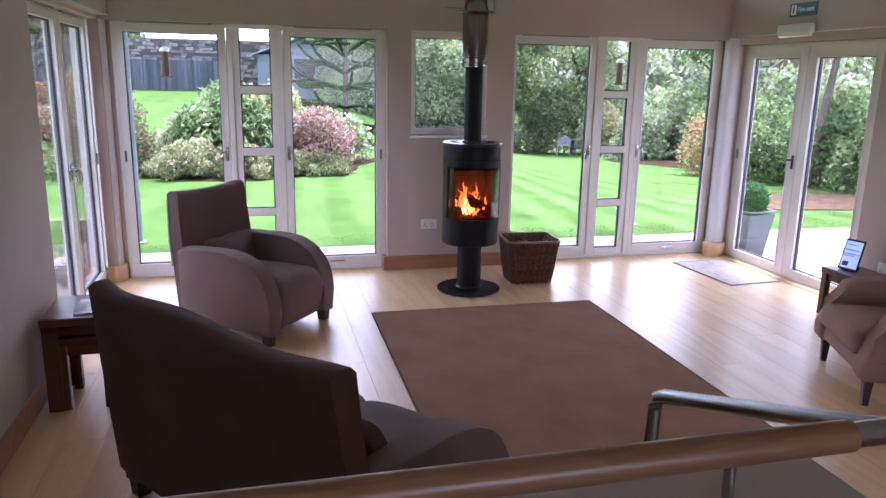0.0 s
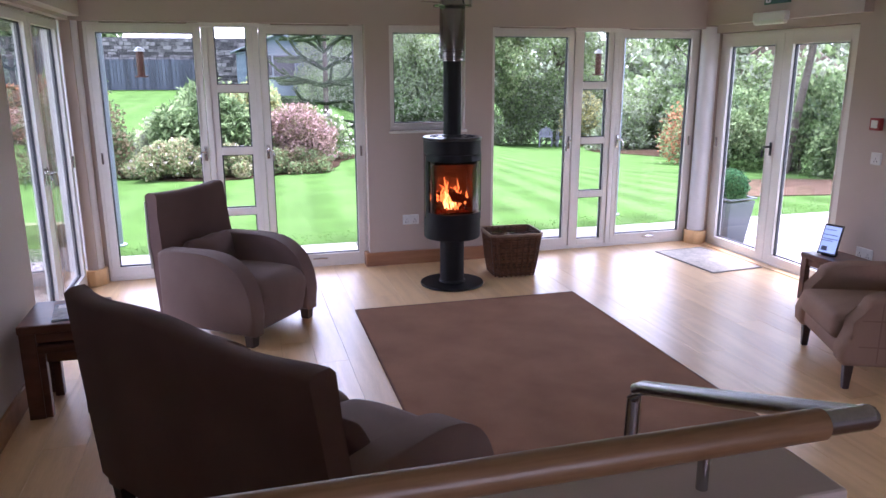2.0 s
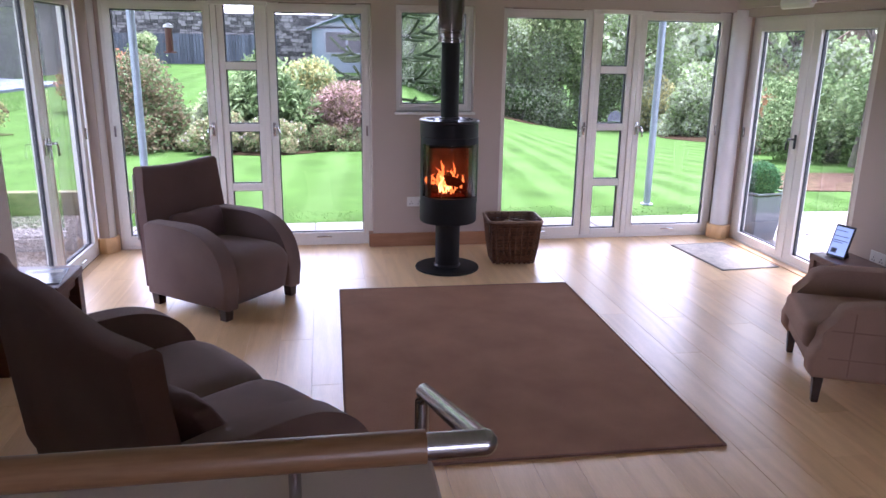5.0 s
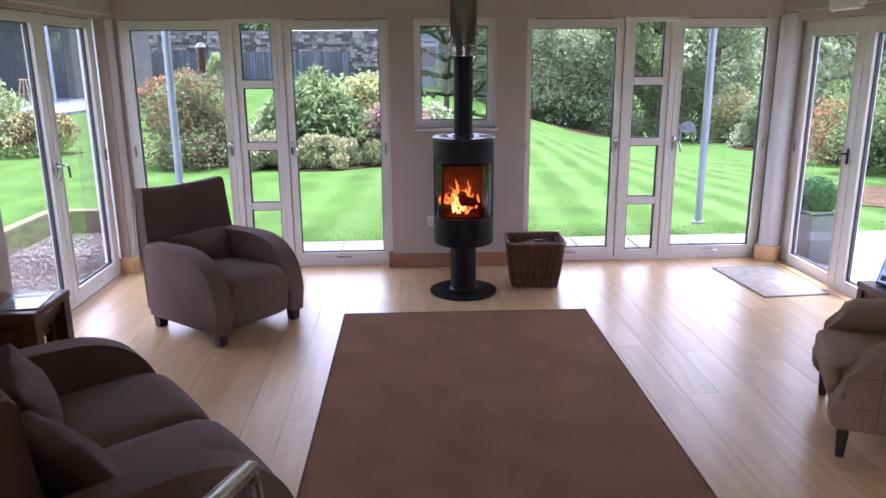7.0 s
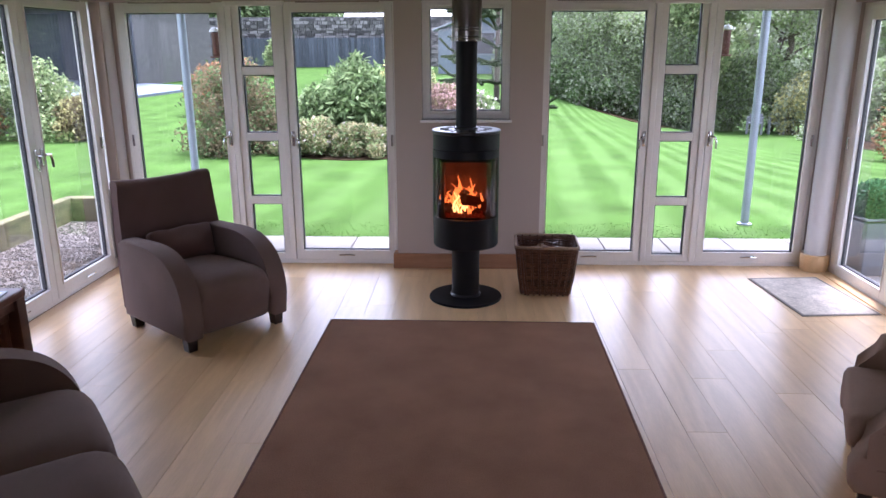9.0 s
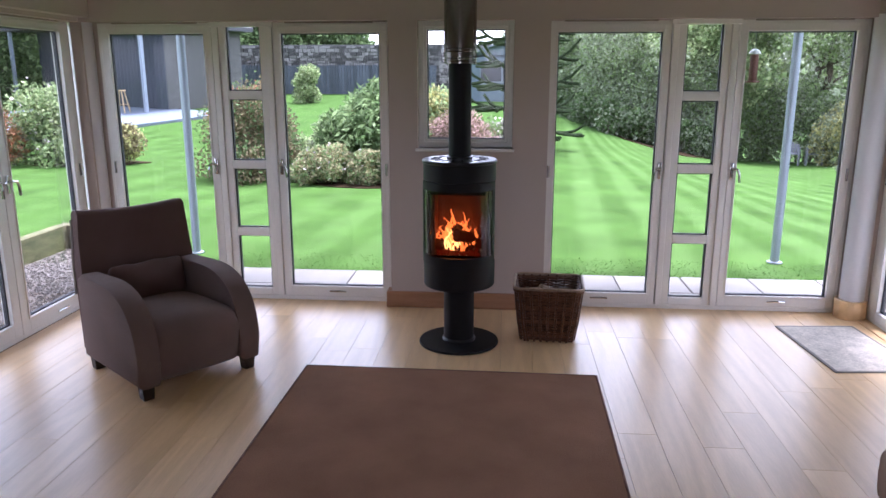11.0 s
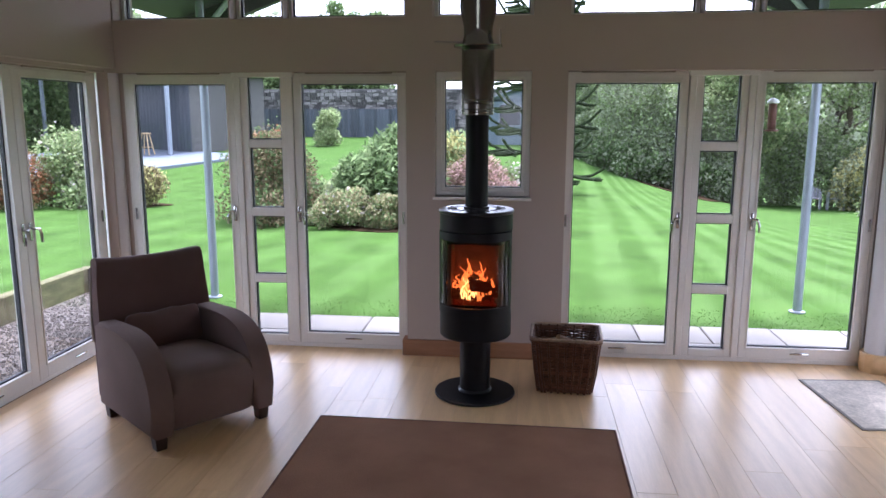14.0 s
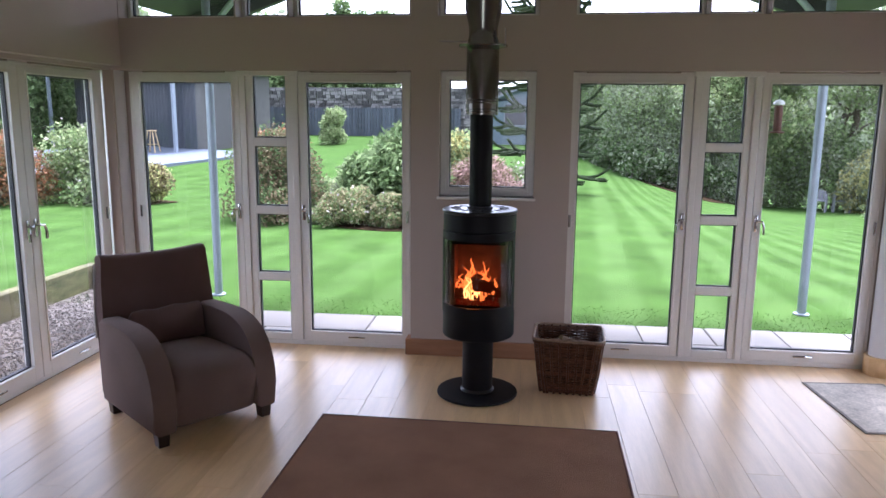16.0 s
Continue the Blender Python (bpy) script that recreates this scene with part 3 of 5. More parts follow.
for nm, x0, x1, y0, y1 in (("trim", -0.935, -0.8805, FY + 0.012, FY + 0.10), ("trim", -1.025, -0.945, LD[1] - 0.002, LD[1] + 0.05),
                           ("trim", 4.6825, 4.76, FY + 0.012, FY + 0.10), ("trim", 4.80, 4.93, RD[1] - 0.002, RD[1] + 0.04)):
    structure(part(nm, box(x0, x1, y0, y1, 0.0, HEAD + 0.012, 0.004, 1), M["wall"]), "taupe corner jamb beside the column", "jamb")
column(-0.995, YB + 0.088)
column(4.748, YB + 0.030)

# ---- half wall with handrail ----
half = thing("half_wall", "grey painted half wall beside the step", "half wall", kind="structure")
part("panel", box(XL + 0.003, 1.072, 1.071, 1.226, -0.010, 1.138, 0.006), M["wall"], half)
rail = thing("handrail", "oak and brushed steel handrail over the half wall", "handrail")
RY, RZ = 1.114, 1.228
part("oak_rail", tube([(XL + 0.02, RY, RZ), (0.3, RY, RZ), (1.045, RY, RZ)], 0.0245, 24), M["oak_rail"], rail, "round varnished oak rail", smooth=40)
part("steel_sleeve", tube([(1.043, RY, RZ), (1.08, RY, RZ), (1.128, RY, RZ)], 0.0200, 20), M["steel"], rail, "brushed steel end sleeve", smooth=40)
part("elbow", lathe([(0.004, -0.0202), (0.012, -0.0165), (0.0185, -0.008), (0.0205, 0.0), (0.0185, 0.008), (0.012, 0.0165), (0.004, 0.0202)], 20), M["steel"], rail, "rounded steel elbow", smooth=True, pos=pose(1.130, RY, RZ))
part("steel_rail", tube([(1.130, RY + 0.001, RZ - 0.001), (1.130, 1.43, 1.113), (1.130, 1.745, 1.000)], 0.0180, 18), M["steel"], rail, "brushed steel rail sloping down", smooth=40)
part("steel_post", tube([(1.130, 1.743, 1.0), (1.130, 1.768, 0.986), (1.130, 1.780, 0.956), (1.130, 1.783, 0.85), (1.130, 1.783, 0.10)], 0.0180, 18), M["steel"], rail, "brushed steel post", smooth=40)
for x in (-0.68, 0.09, 0.86):
    part("bracket", tube([(x, RY + 0.02, 1.136), (x, RY + 0.02, RZ - 0.028), (x, RY + 0.008, RZ - 0.014)], 0.009, 12), M["steel"], rail, "steel bracket post", smooth=40)
part("floor_flange", lathe([(0.045, 0.0), (0.045, 0.012), (0.024, 0.02), (0.024, 0.12)], 20, centre=(1.130, 1.783)), M["steel"], rail, smooth=40)


# ---- stove ----
def stove():
    st = thing("wood_stove", "black cylindrical wood stove on a pedestal with a lit fire", "stove", pose(1.899, 5.995, 0, 0, 0, -2) @ Matrix.Diagonal((1, 1, 1.042, 1)))
    part("base_plate", lathe([(0.262, 0.0), (0.265, 0.006), (0.262, 0.016), (0.10, 0.020), (0.10, 0.05)], 56), M["iron"], st, smooth=40)
    part("pedestal", lathe([(0.10, 0.02), (0.10, 0.42)], 40), M["iron"], st, smooth=40)
    part("pedestal_ring", lathe([(0.108, 0.02), (0.112, 0.028), (0.104, 0.036), (0.10, 0.04)], 40), M["iron_top"], st, smooth=40)
    # body: two drums with a band of glass between, open over the front
    part("lower_drum", lathe([(0.205, 0.385), (0.225, 0.39), (0.232, 0.40), (0.232, 0.545), (0.225, 0.55), (0.10, 0.552)], 64), M["iron"], st, smooth=30)
    part("upper_drum", lathe([(0.10, 1.045), (0.225, 1.048), (0.232, 1.055), (0.232, 1.15), (0.225, 1.156)], 64), M["iron"], st, smooth=30)
    part("top_plate", lathe([(0.236, 1.155), (0.240, 1.160), (0.240, 1.170), (0.234, 1.176), (0.09, 1.178)], 64), M["iron_top"], st, smooth=30)
    for k in range(9):
        a = radians(-80 + 20 * k)
        for s in (0, 180):
            p = (0.155 * math.cos(a + radians(s)) , 0.155 * math.sin(a + radians(s)))
            part("grille_slot", box(-0.005, 0.005, -0.03, 0.03, 1.176, 1.180), M["iron"], st, pos=pose(p[0], p[1], 0, 0, 0, math.degrees(a) - 90 + s))

    def shell(r, z0, z1, a0, a1, t, seg=40):
        own = bmesh.new()
        rows = []
        for i in range(seg + 1):
            a = radians(a0 + (a1 - a0) * i / seg)
            rows.append([own.verts.new((rr * math.cos(a), rr * math.sin(a), z)) for rr, z in ((r, z0), (r, z1), (r - t, z1), (r - t, z0))])
        for p, q in zip(rows, rows[1:]):
            for k in range(4):
                own.faces.new((p[k], q[k], q[(k + 1) % 4], p[(k + 1) % 4]))
        own.faces.new(rows[0][::-1])
        own.faces.new(rows[-1])
        bmesh.ops.recalc_face_normals(own, faces=own.faces[:])
        return own
    part("back_shell", shell(0.230, 0.54, 1.06, 25, 155, 0.012), M["iron"], st, smooth=40)
    for a0, a1 in ((-203, -196), (16, 23)):
        part("side_post", shell(0.231, 0.54, 1.06, a0, a1, 0.02, 6), M["iron"], st, smooth=40)
    part("side_glass", shell(0.229, 0.552, 1.046, -12, 15, 0.004, 12), M["fireglass"], st, "dark side glass", smooth=40)
    part("side_glass", shell(0.229, 0.552, 1.046, -195, -168, 0.004, 12), M["fireglass"], st, "dark side glass", smooth=40)
    # the door with its own frame and curved glass
    d = part("door", shell(0.236, 0.545, 1.05, -167, -158, 0.02, 8), M["iron"], st, "black steel door frame", smooth=40)
    bmx = shell(0.236, 0.545, 1.05, -22, -13, 0.02, 8)
    part("door_stile", bmx, M["iron"], d, smooth=40)
    part("door_rail", shell(0.236, 0.545, 0.60, -158, -22, 0.02, 30), M["iron"], d, smooth=40)
    part("door_rail", shell(0.236, 1.00, 1.05, -158, -22, 0.02, 30), M["iron"], d, smooth=40)
    g = part("door_glass", shell(0.232, 0.60, 1.00, -158, -22, 0.004, 30), M["fireglass"], d, "curved smoked glass", smooth=40)
    # fire chamber
    fb = part("fire_chamber", box(-0.15, 0.15, 0.09, 0.12, 0.55, 0.97), M["firebrick"], st, "glowing firebrick lining")
    part("chamber_side", box(-0.175, -0.15, -0.08, 0.12, 0.55, 0.97), M["firebrick"], fb)
    part("chamber_side", box(0.15, 0.175, -0.08, 0.12, 0.55, 0.97), M["firebrick"], fb)
    part("baffle", box(-0.175, 0.175, -0.13, 0.12, 0.97, 1.03, 0.006), M["iron"], fb)
    part("log_guard", box(-0.15, 0.15, -0.155, -0.145, 0.552, 0.605, 0.004), M["iron"], fb)
    rnd = random.Random(4)
    for k, (x, y, z, rx, rz, L) in enumerate(((-0.04, 0.0, 0.635, 4, 12, 0.25), (0.05, 0.045, 0.645, -6, -28, 0.24), (0.06, -0.04, 0.69, 18, 40, 0.2), (-0.05, 0.02, 0.71, -20, -50, 0.18))):
        own = tube([(-L / 2, 0, 0), (-L / 6, 0.006, 0.004), (L / 6, -0.005, 0.006), (L / 2, 0.004, 0)], 0.036, 9)
        for v in own.verts:
            v.co += Vector((rnd.uniform(-1, 1), rnd.uniform(-1, 1), rnd.uniform(-1, 1))) * 0.006
        own.transform(pose(x, y, z, 0, rx, rz))
        part("burning_log", own, M["char"], fb, "charred glowing log")
    bm = bmesh.new()
    for k in range(46):
        s = rnd.uniform(0.008, 0.02)
        merge(bm, box(-s, s, -s, s, -s, s, s * 0.3, 1), pose(rnd.uniform(-0.13, 0.13), rnd.uniform(-0.10, 0.07), 0.575 + rnd.uniform(-0.01, 0.025), rnd.uniform(0, 90), rnd.uniform(0, 90), rnd.uniform(0, 90)))
    tagged(part("embers", bm, M["ember"], fb, "red glowing embers"), kind="stuff")

    def flame(x, y, z, h, w, lean, seed, material):
        own = bmesh.new()
        rr = random.Random(seed)
        ph = rr.uniform(0, 6)
        n = 14
        rings = []
        for i in range(n + 1):
            u = i / n
            r = w * (math.sin(math.pi * min(1, u * 0.86 + 0.12)) ** 0.8) * (1 - 0.55 * u) + 0.0015
            cx = x + lean * u * u + 0.020 * math.sin(ph + 8 * u) * u + 0.006 * math.sin(3 * ph + 19 * u) * u
            cy = y + 0.008 * math.cos(ph + 5 * u)
            rings.append([own.verts.new((cx + r * math.cos(2 * math.pi * k / 8), cy + 0.45 * r * math.sin(2 * math.pi * k / 8), z + h * u)) for k in range(8)])
        for p, q in zip(rings, rings[1:]):
            for k in range(8):
                own.faces.new((p[k], p[(k + 1) % 8], q[(k + 1) % 8], q[k]))
        own.faces.new(rings[0][::-1])
        own.faces.new(rings[-1])
        part("flame", own, material, fb, "orange flame", smooth=True)
    for i in range(44):
        x = rnd.gauss(-0.02, 0.060)
        flame(x, rnd.uniform(-0.06, 0.05), rnd.uniform(0.60, 0.68), rnd.uniform(0.05, 0.18) * (1.2 - 4 * abs(x + 0.02)), rnd.uniform(0.005, 0.014), rnd.uniform(-0.03, 0.04), i, M["flame"])
    for i in range(13):
        flame(rnd.gauss(-0.045, 0.035), rnd.uniform(-0.08, -0.03), rnd.uniform(0.60, 0.66), rnd.uniform(0.05, 0.13), rnd.uniform(0.003, 0.006), rnd.uniform(-0.02, 0.03), 40 + i, M["flame_core"])
    glow = new("fire_light", bpy.data.lights.new("fire_light", "POINT"))
    glow.data.energy, glow.data.color, glow.data.shadow_soft_size = 0.10, (1.0, 0.30, 0.07), 0.05
    glow.matrix_world = pose(1.89, 5.94, 0.80)
    # flue
    part("flue_pipe", lathe([(0.071, 1.178), (0.071, 1.76)], 36), M["iron"], st, "matt black flue pipe", smooth=40)
    part("flue_collar", lathe([(0.082, 1.175), (0.082, 1.19), (0.073, 1.194)], 36), M["iron_top"], st, smooth=40)
    f = part("flue_shield", lathe([(0.100, 1.737), (0.100, 2.150), (0.098, 2.155)], 44), M["flue_steel"], st, "polished steel insulated flue", smooth=40)
    for z in (1.752, 1.768, 1.806, 1.822):
        part("band", lathe([(0.101, z - 0.004), (0.106, z), (0.101, z + 0.004)], 44), M["chrome"], f, smooth=60)
    part("storm_collar", lathe([(0.100, 2.128), (0.148, 2.128), (0.150, 2.134), (0.148, 2.140), (0.100, 2.142)], 44), M["flue_steel"], f, smooth=30)
    part("bracket_plate", box(0.135, 0.142, -0.06, 0.0, 2.125, 2.225), M["chrome"], f)
    part("bracket_arm", box(-0.27, -0.09, -0.012, 0.012, 2.150, 2.158), M["chrome"], f, pos=pose(0, 0, 0, 0, 0, 18))
    part("bracket_arm", box(-0.20, -0.08, -0.03, 0.03, 2.17, 2.176), M["chrome"], f, pos=pose(-0.02, 0, 0.35, 0, -10, -12))
    part("flue_cone", lathe([(0.098, 2.153), (0.088, 2.185), (0.088, 2.24), (0.112, 2.34), (0.112, 4.0)], 44), M["flue_steel"], f, smooth=40)
    return st


stove()


# ---- wicker log basket ----
def basket():
    b = thing("log_basket", "square dark brown wicker basket holding split logs", "basket", pose(2.497, 6.186, 0, 0, 0, -3))
    h, a0, a1 = 0.375, 0.178, 0.222
    rnd = random.Random(7)

    def rim(z, k):
        a = (a0 + (a1 - a0) * z / h) * k
        r = 0.05
        pts = []
        for cx, cy, s in ((1, -1, -90), (1, 1, 0), (-1, 1, 90), (-1, -1, 180)):
            for j in range(5):
                ang = radians(s + 22.5 * j)
                pts.append((cx * (a - r) + r * math.cos(ang), cy * (a * 0.86 - r) + r * math.sin(ang), z))
        return pts
    bm = bmesh.new()
    n = 40
    for i in range(n):            # woven courses, in and out of the stakes
        z = 0.012 + (h - 0.03) * i / (n - 1)
        loop = []
        base = rim(z, 1.0)
        for k in range(len(base)):
            p, q = Vector(base[k]), Vector(base[(k + 1) % len(base)])
            m = 6 if (q - p).length > 0.1 else 1
            for j in range(m):
                loop.append(p.lerp(q, j / m))
        out = []
        for k, p in enumerate(loop):
            w = 0.005 * (1 if (k + i) % 2 else -1) + rnd.uniform(-0.0045, 0.0045)
            c = Vector((p.x, p.y, 0)).normalized()
            out.append(p + c * w + Vector((0, 0, rnd.uniform(-0.0025, 0.0025))))
        out.append(out[0])
        tube(out, 0.0055, 5, bm)
    part("weave", bm, M["wicker"], b, "dark woven willow")
    base, top = rim(0.0, 1.0), rim(h, 1.0)
    for k in range(0, len(base), 1):
        p, q = Vector(base[k]), Vector(top[k])
        p2, q2 = Vector(base[(k + 1) % len(base)]), Vector(top[(k + 1) % len(base)])
        m = 6 if (p2 - p).length > 0.1 else 1
        for j in range(m):
            if m == 1 and k % 2:
                continue
            s, e = p.lerp(p2, j / m), q.lerp(q2, j / m)
            c = Vector((e.x, e.y, 0)).normalized() * 0.003
            part("stake", tube([s, s.lerp(e, 0.35) + c * 2.2, s.lerp(e, 0.7) + c * 1.4, e + c], 0.0095, 5), M["wicker"], b)
    for dz, r in ((0.0, 0.010), (-0.018, 0.008)):
        pts = [Vector(p) + Vector((0, 0, dz)) for p in rim(h, 1.03)]
        part("rim", tube(pts + [pts[0]], r, 8), M["wicker_pale"] if dz == 0 else M["wicker"], b, "paler twisted rim")
    part("bottom", box(-0.15, 0.15, -0.13, 0.13, 0.004, 0.016, 0.002, 1), M["wicker"], b)
    for x in (-0.13, 0.13):
        part("handle", tube([(x, -0.185, h - 0.03), (x * 0.9, -0.19, h + 0.005), (x * 0.5, -0.19, h + 0.008), (x * 0.4, -0.185, h - 0.03)], 0.008, 7), M["wicker_pale"], b, "rope-like wicker handle")
    return b


basket()
for k, (x, y, z, rx, rz, L, r) in enumerate(((2.44, 6.13, 0.07, 0, 10, 0.24, 0.045), (2.55, 6.12, 0.075, 0, 80, 0.22, 0.05), (2.50, 6.10, 0.16, 4, 30, 0.24, 0.045), (2.47, 6.18, 0.165, -5, 100, 0.2, 0.04), (2.53, 6.14, 0.225, 5, -20, 0.24, 0.04), (2.46, 6.10, 0.262, -10, 24, 0.25, 0.034), (2.55, 6.17, 0.285, 24, 30, 0.27, 0.026))):
    own = tube([(-L / 2, 0, 0), (0, 0.004, 0), (L / 2, 0, 0)], r, 9)
    lg = part("log", own, M["log"], None, "", pos=pose(x, y + 0.061, z, 0, rx, rz))
    tagged(lg, "split firewood log lying in the wicker basket", "log", "logs in the basket")
    for s in (-1, 1):
        part("cut_end", tube([(s * L / 2, 0, 0), (s * (L / 2 + 0.002), 0, 0)], r * 0.93, 9), M["log_end"], lg, "pale sawn end")


# ---- upholstered seats ----
def arm_profile(front, back, top, bottom):
    """Side outline of an arm that sweeps down to the front in one big curve."""
    pts = [(back, bottom), (back, top - 0.03), (back - 0.05, top)]
    n, r = 20, 0.44
    for i in range(n):
        a = math.pi / 2 * i / n
        pts.append((front + r * (1 - math.sin(a) ** 0.80), bottom + 0.06 + (top - bottom - 0.06) * math.cos(a) ** 0.72))
    pts.append((front, bottom))
    return pts


def upholstered(name, label, category, m, width, seats, front=-0.395, lift=0.03):
    s = thing(name, label, category, m)
    h = width / 2
    prof = arm_profile(front, 0.36, 0.60, 0.080)
    for x in (-1, 1):
        x0, x1 = (-h, -h + 0.13) if x < 0 else (h - 0.13, h)
        part("arm", extrude(prof, x0, x1, 0.03, 4), M["fabric"], s, "brown woven fabric arm", smooth=50)
    # each seat rolls over its front edge and tucks in above the floor
    w = (width - 0.26) / seats
    for k in range(seats):
        x0 = -h + 0.13 + k * w
        own = bmesh.new()
        roll = [(0.28, 0.385), (0.12, 0.408), (-0.05, 0.418), (front + 0.13, 0.420), (front + 0.07, 0.412), (front + 0.025, 0.390), (front - 0.002, 0.350),
                (front - 0.010, 0.300), (front - 0.002, 0.240), (front + 0.012, 0.170), (front + 0.030, 0.100), (front + 0.06, 0.078), (0.30, 0.078)]
        n = 16
        strip = []
        for i in range(n + 1):
            u = i / n * 2 - 1
            e = abs(u) ** 8
            strip.append([own.verts.new((x0 + (w - 0.002) * i / n + 0.001, y + 0.014 * e * (y < front + 0.1), z + (0.022 * (1 - u * u) - 0.022 * e) * (z > 0.33))) for y, z in roll])
        m2 = len(roll)
        for p, q in zip(strip, strip[1:]):
            for j2 in range(m2):
                own.faces.new((p[j2], p[(j2 + 1) % m2], q[(j2 + 1) % m2], q[j2]))
        own.faces.new(strip[0])
        own.faces.new(strip[-1][::-1])
        bmesh.ops.recalc_face_normals(own, faces=own.faces[:])
        part("seat_cushion", own, M["fabric"], s, smooth=60)
    # raked backrest
    own = bmesh.new()
    nx = 32
    pro = [(0.29, 0.13), (0.275, 0.30), (0.335, 0.78), (0.365, 0.915), (0.385, 0.935), (0.44, 0.935), (0.465, 0.915), (0.43, 0.62), (0.385, 0.13)]
    pro = [(y, z + lift * (z > 0.7)) for y, z in pro]
    rows = []
    for i in range(nx + 1):
        u = i / nx * 2 - 1
        row = []
        for y, z in pro:
            half_w = h - 0.008 - 0.035 * max(0, z - 0.5) / 0.43
            e = abs(u) ** 10
            row.append(own.verts.new((u * half_w, y + 0.012 * e * (1 if y < 0.36 else -1) + (0.03 * (1 - abs(u) ** 3) if z < 0.9 and y < 0.36 else 0), z - (0.030 if seats > 1 else 0.018 * (1 - u * u) + 0.004) * (e if seats > 1 else 1) * (z > 0.8) + (-(1 - u ** 8) * (0.042 - 0.012 * math.cos(2 * math.pi * (u - 0.2) / 1.3)) if z > 0.75 and seats > 1 else 0))))
        rows.append(row)
    k = len(pro)
    for p, q in zip(rows, rows[1:]):
        for j in range(k):
            own.faces.new((p[j], p[(j + 1) % k], q[(j + 1) % k], q[j]))
    own.faces.new(rows[0])
    own.faces.new(rows[-1][::-1])
    bmesh.ops.recalc_face_normals(own, faces=own.faces[:])
    bk = part("backrest", own, M["fabric_shaded"], s, "brown woven fabric back, darkened for shade", smooth=62)
    for x in (-1, 1) if seats == 1 else ():
        part("piping", tube([(x * (h - 0.010), 0.405, 0.46), (x * (h - 0.017), 0.425, 0.62), (x * (h - 0.040), 0.445, 0.905)], 0.009, 8), M["piping"], bk, "pale seam piping")
    for k in range(seats):
        cx = -h + 0.13 + (k + 0.5) * w
        ph, pt = (0.112, 0.055) if seats == 1 else (0.135, 0.068)
        pil = cushion(-w * 0.47, w * 0.47, -pt, pt, -ph, ph, 0.03, 0.0, 5)
        for v in pil.verts:
            f = max(0, 1 - (v.co.x / (w * 0.49)) ** 2) * max(0, 1 - (v.co.z / (ph * 1.03)) ** 2)
            v.co.y *= 0.55 + 0.75 * f
            v.co.z += 0.006 * math.sin(30 * v.co.x) * (v.co.z > 0.05)
            v.co.y += 0.007 * math.sin(24 * v.co.x + 3 * k) * math.sin(31 * v.co.z)
        pl = tagged(part("pillow", pil, M["fabric_shaded"], None, "", smooth=60), "brown woven fabric lumbar pillow against the seat back", "pillow", "lumbar pillows")
        pl.matrix_world = m @ (pose(cx, 0.225, 0.515, -14, 0, (3, -4)[k % 2]) if seats == 1 else pose(cx + (-0.03, 0.03)[k], 0.185, 0.535, -26, (4, -3)[k], (7, -6)[k]))
    for x, y in ((-1, -1), (1, -1), (-1, 1), (1, 1)):
        cx, cy = x * (h - 0.06), front + 0.06 if y < 0 else 0.315
        own = box(cx - 0.037, cx + 0.037, cy - 0.037, cy + 0.037, 0.0, 0.110, 0.004)
        for v in own.verts:
            if v.co.z < 0.03:
                v.co.x = cx + (v.co.x - cx) * 0.8
                v.co.y = cy + (v.co.y - cy) * 0.8
        part("leg", own, M["darkwood"], s, "dark wooden block leg")
    return s


upholstered("armchair", "brown woven fabric armchair with curved arms", "armchair", pose(0.178, 5.403, 0, 0, 0, 51), 0.75, 1)
upholstered("loveseat", "dark brown fabric two-seat sofa with curved arms", "sofa", pose(0.326, 2.955, 0, 0, 0, 126.8), 1.44, 2, -0.41, 0.047)


# ---- checked armchair ----
def checked_armchair(m):
    s = thing("checked_armchair", "cream checked wool armchair with scrolled arms and dark legs", "armchair", m)
    h = 0.40
    seat = cushion(-0.272, 0.272, -0.40, 0.25, 0.26, 0.41, 0.04, 0.018)
    part("seat_cushion", seat, M["tartan"], s, "plump checked seat cushion", smooth=60)
    part("seat_base", box(-0.36, 0.36, -0.36, 0.36, 0.15, 0.27, 0.035, 3), M["tartan"], s, smooth=50)
    for x in (-1, 1):
        prof = [(0.38, 0.15), (0.38, 0.575), (0.15, 0.562), (-0.10, 0.560), (-0.21, 0.555), (-0.265, 0.530), (-0.285, 0.47), (-0.315, 0.39), (-0.365, 0.32), (-0.39, 0.25), (-0.385, 0.18), (-0.36, 0.15)]
        x0, x1 = sorted((x * 0.275, x * 0.40))
        a = part("arm", extrude(prof, x0, x1, 0.03, 4), M["tartan"], s, "scrolled checked arm", smooth=50)
        for y in (-0.2, -0.02, 0.16):
            part("check_line", box(*sorted((x * 0.399, x * 0.4006)), y - 0.004, y + 0.004, 0.18, 0.52), M["tartan_line"], a)
        for z in (0.27, 0.42):
            part("check_line", box(*sorted((x * 0.399, x * 0.4006)), -0.30, 0.36, z - 0.004, z + 0.004), M["tartan_line"], a)
    own = extrude([(0.20, 0.30), (0.33, 0.92), (0.37, 0.96), (0.43, 0.95), (0.45, 0.90), (0.38, 0.18), (0.25, 0.18)], -0.37, 0.37, 0.04, 4)
    part("backrest", own, M["tartan"], s, smooth=50)
    for x, y in ((-1, -1), (1, -1), (-1, 1), (1, 1)):
        cx, cy = x * 0.34, -0.32 if y < 0 else 0.33
        own = box(cx - 0.028, cx + 0.028, cy - 0.028, cy + 0.028, 0.0, 0.20, 0.006)
        for v in own.verts:
            if v.co.z < 0.08:
                v.co.x, v.co.y = cx + (v.co.x - cx) * 0.62, cy + (v.co.y - cy) * 0.62
        part("leg", own, M["darkwood"], s, "tapered dark wooden leg")
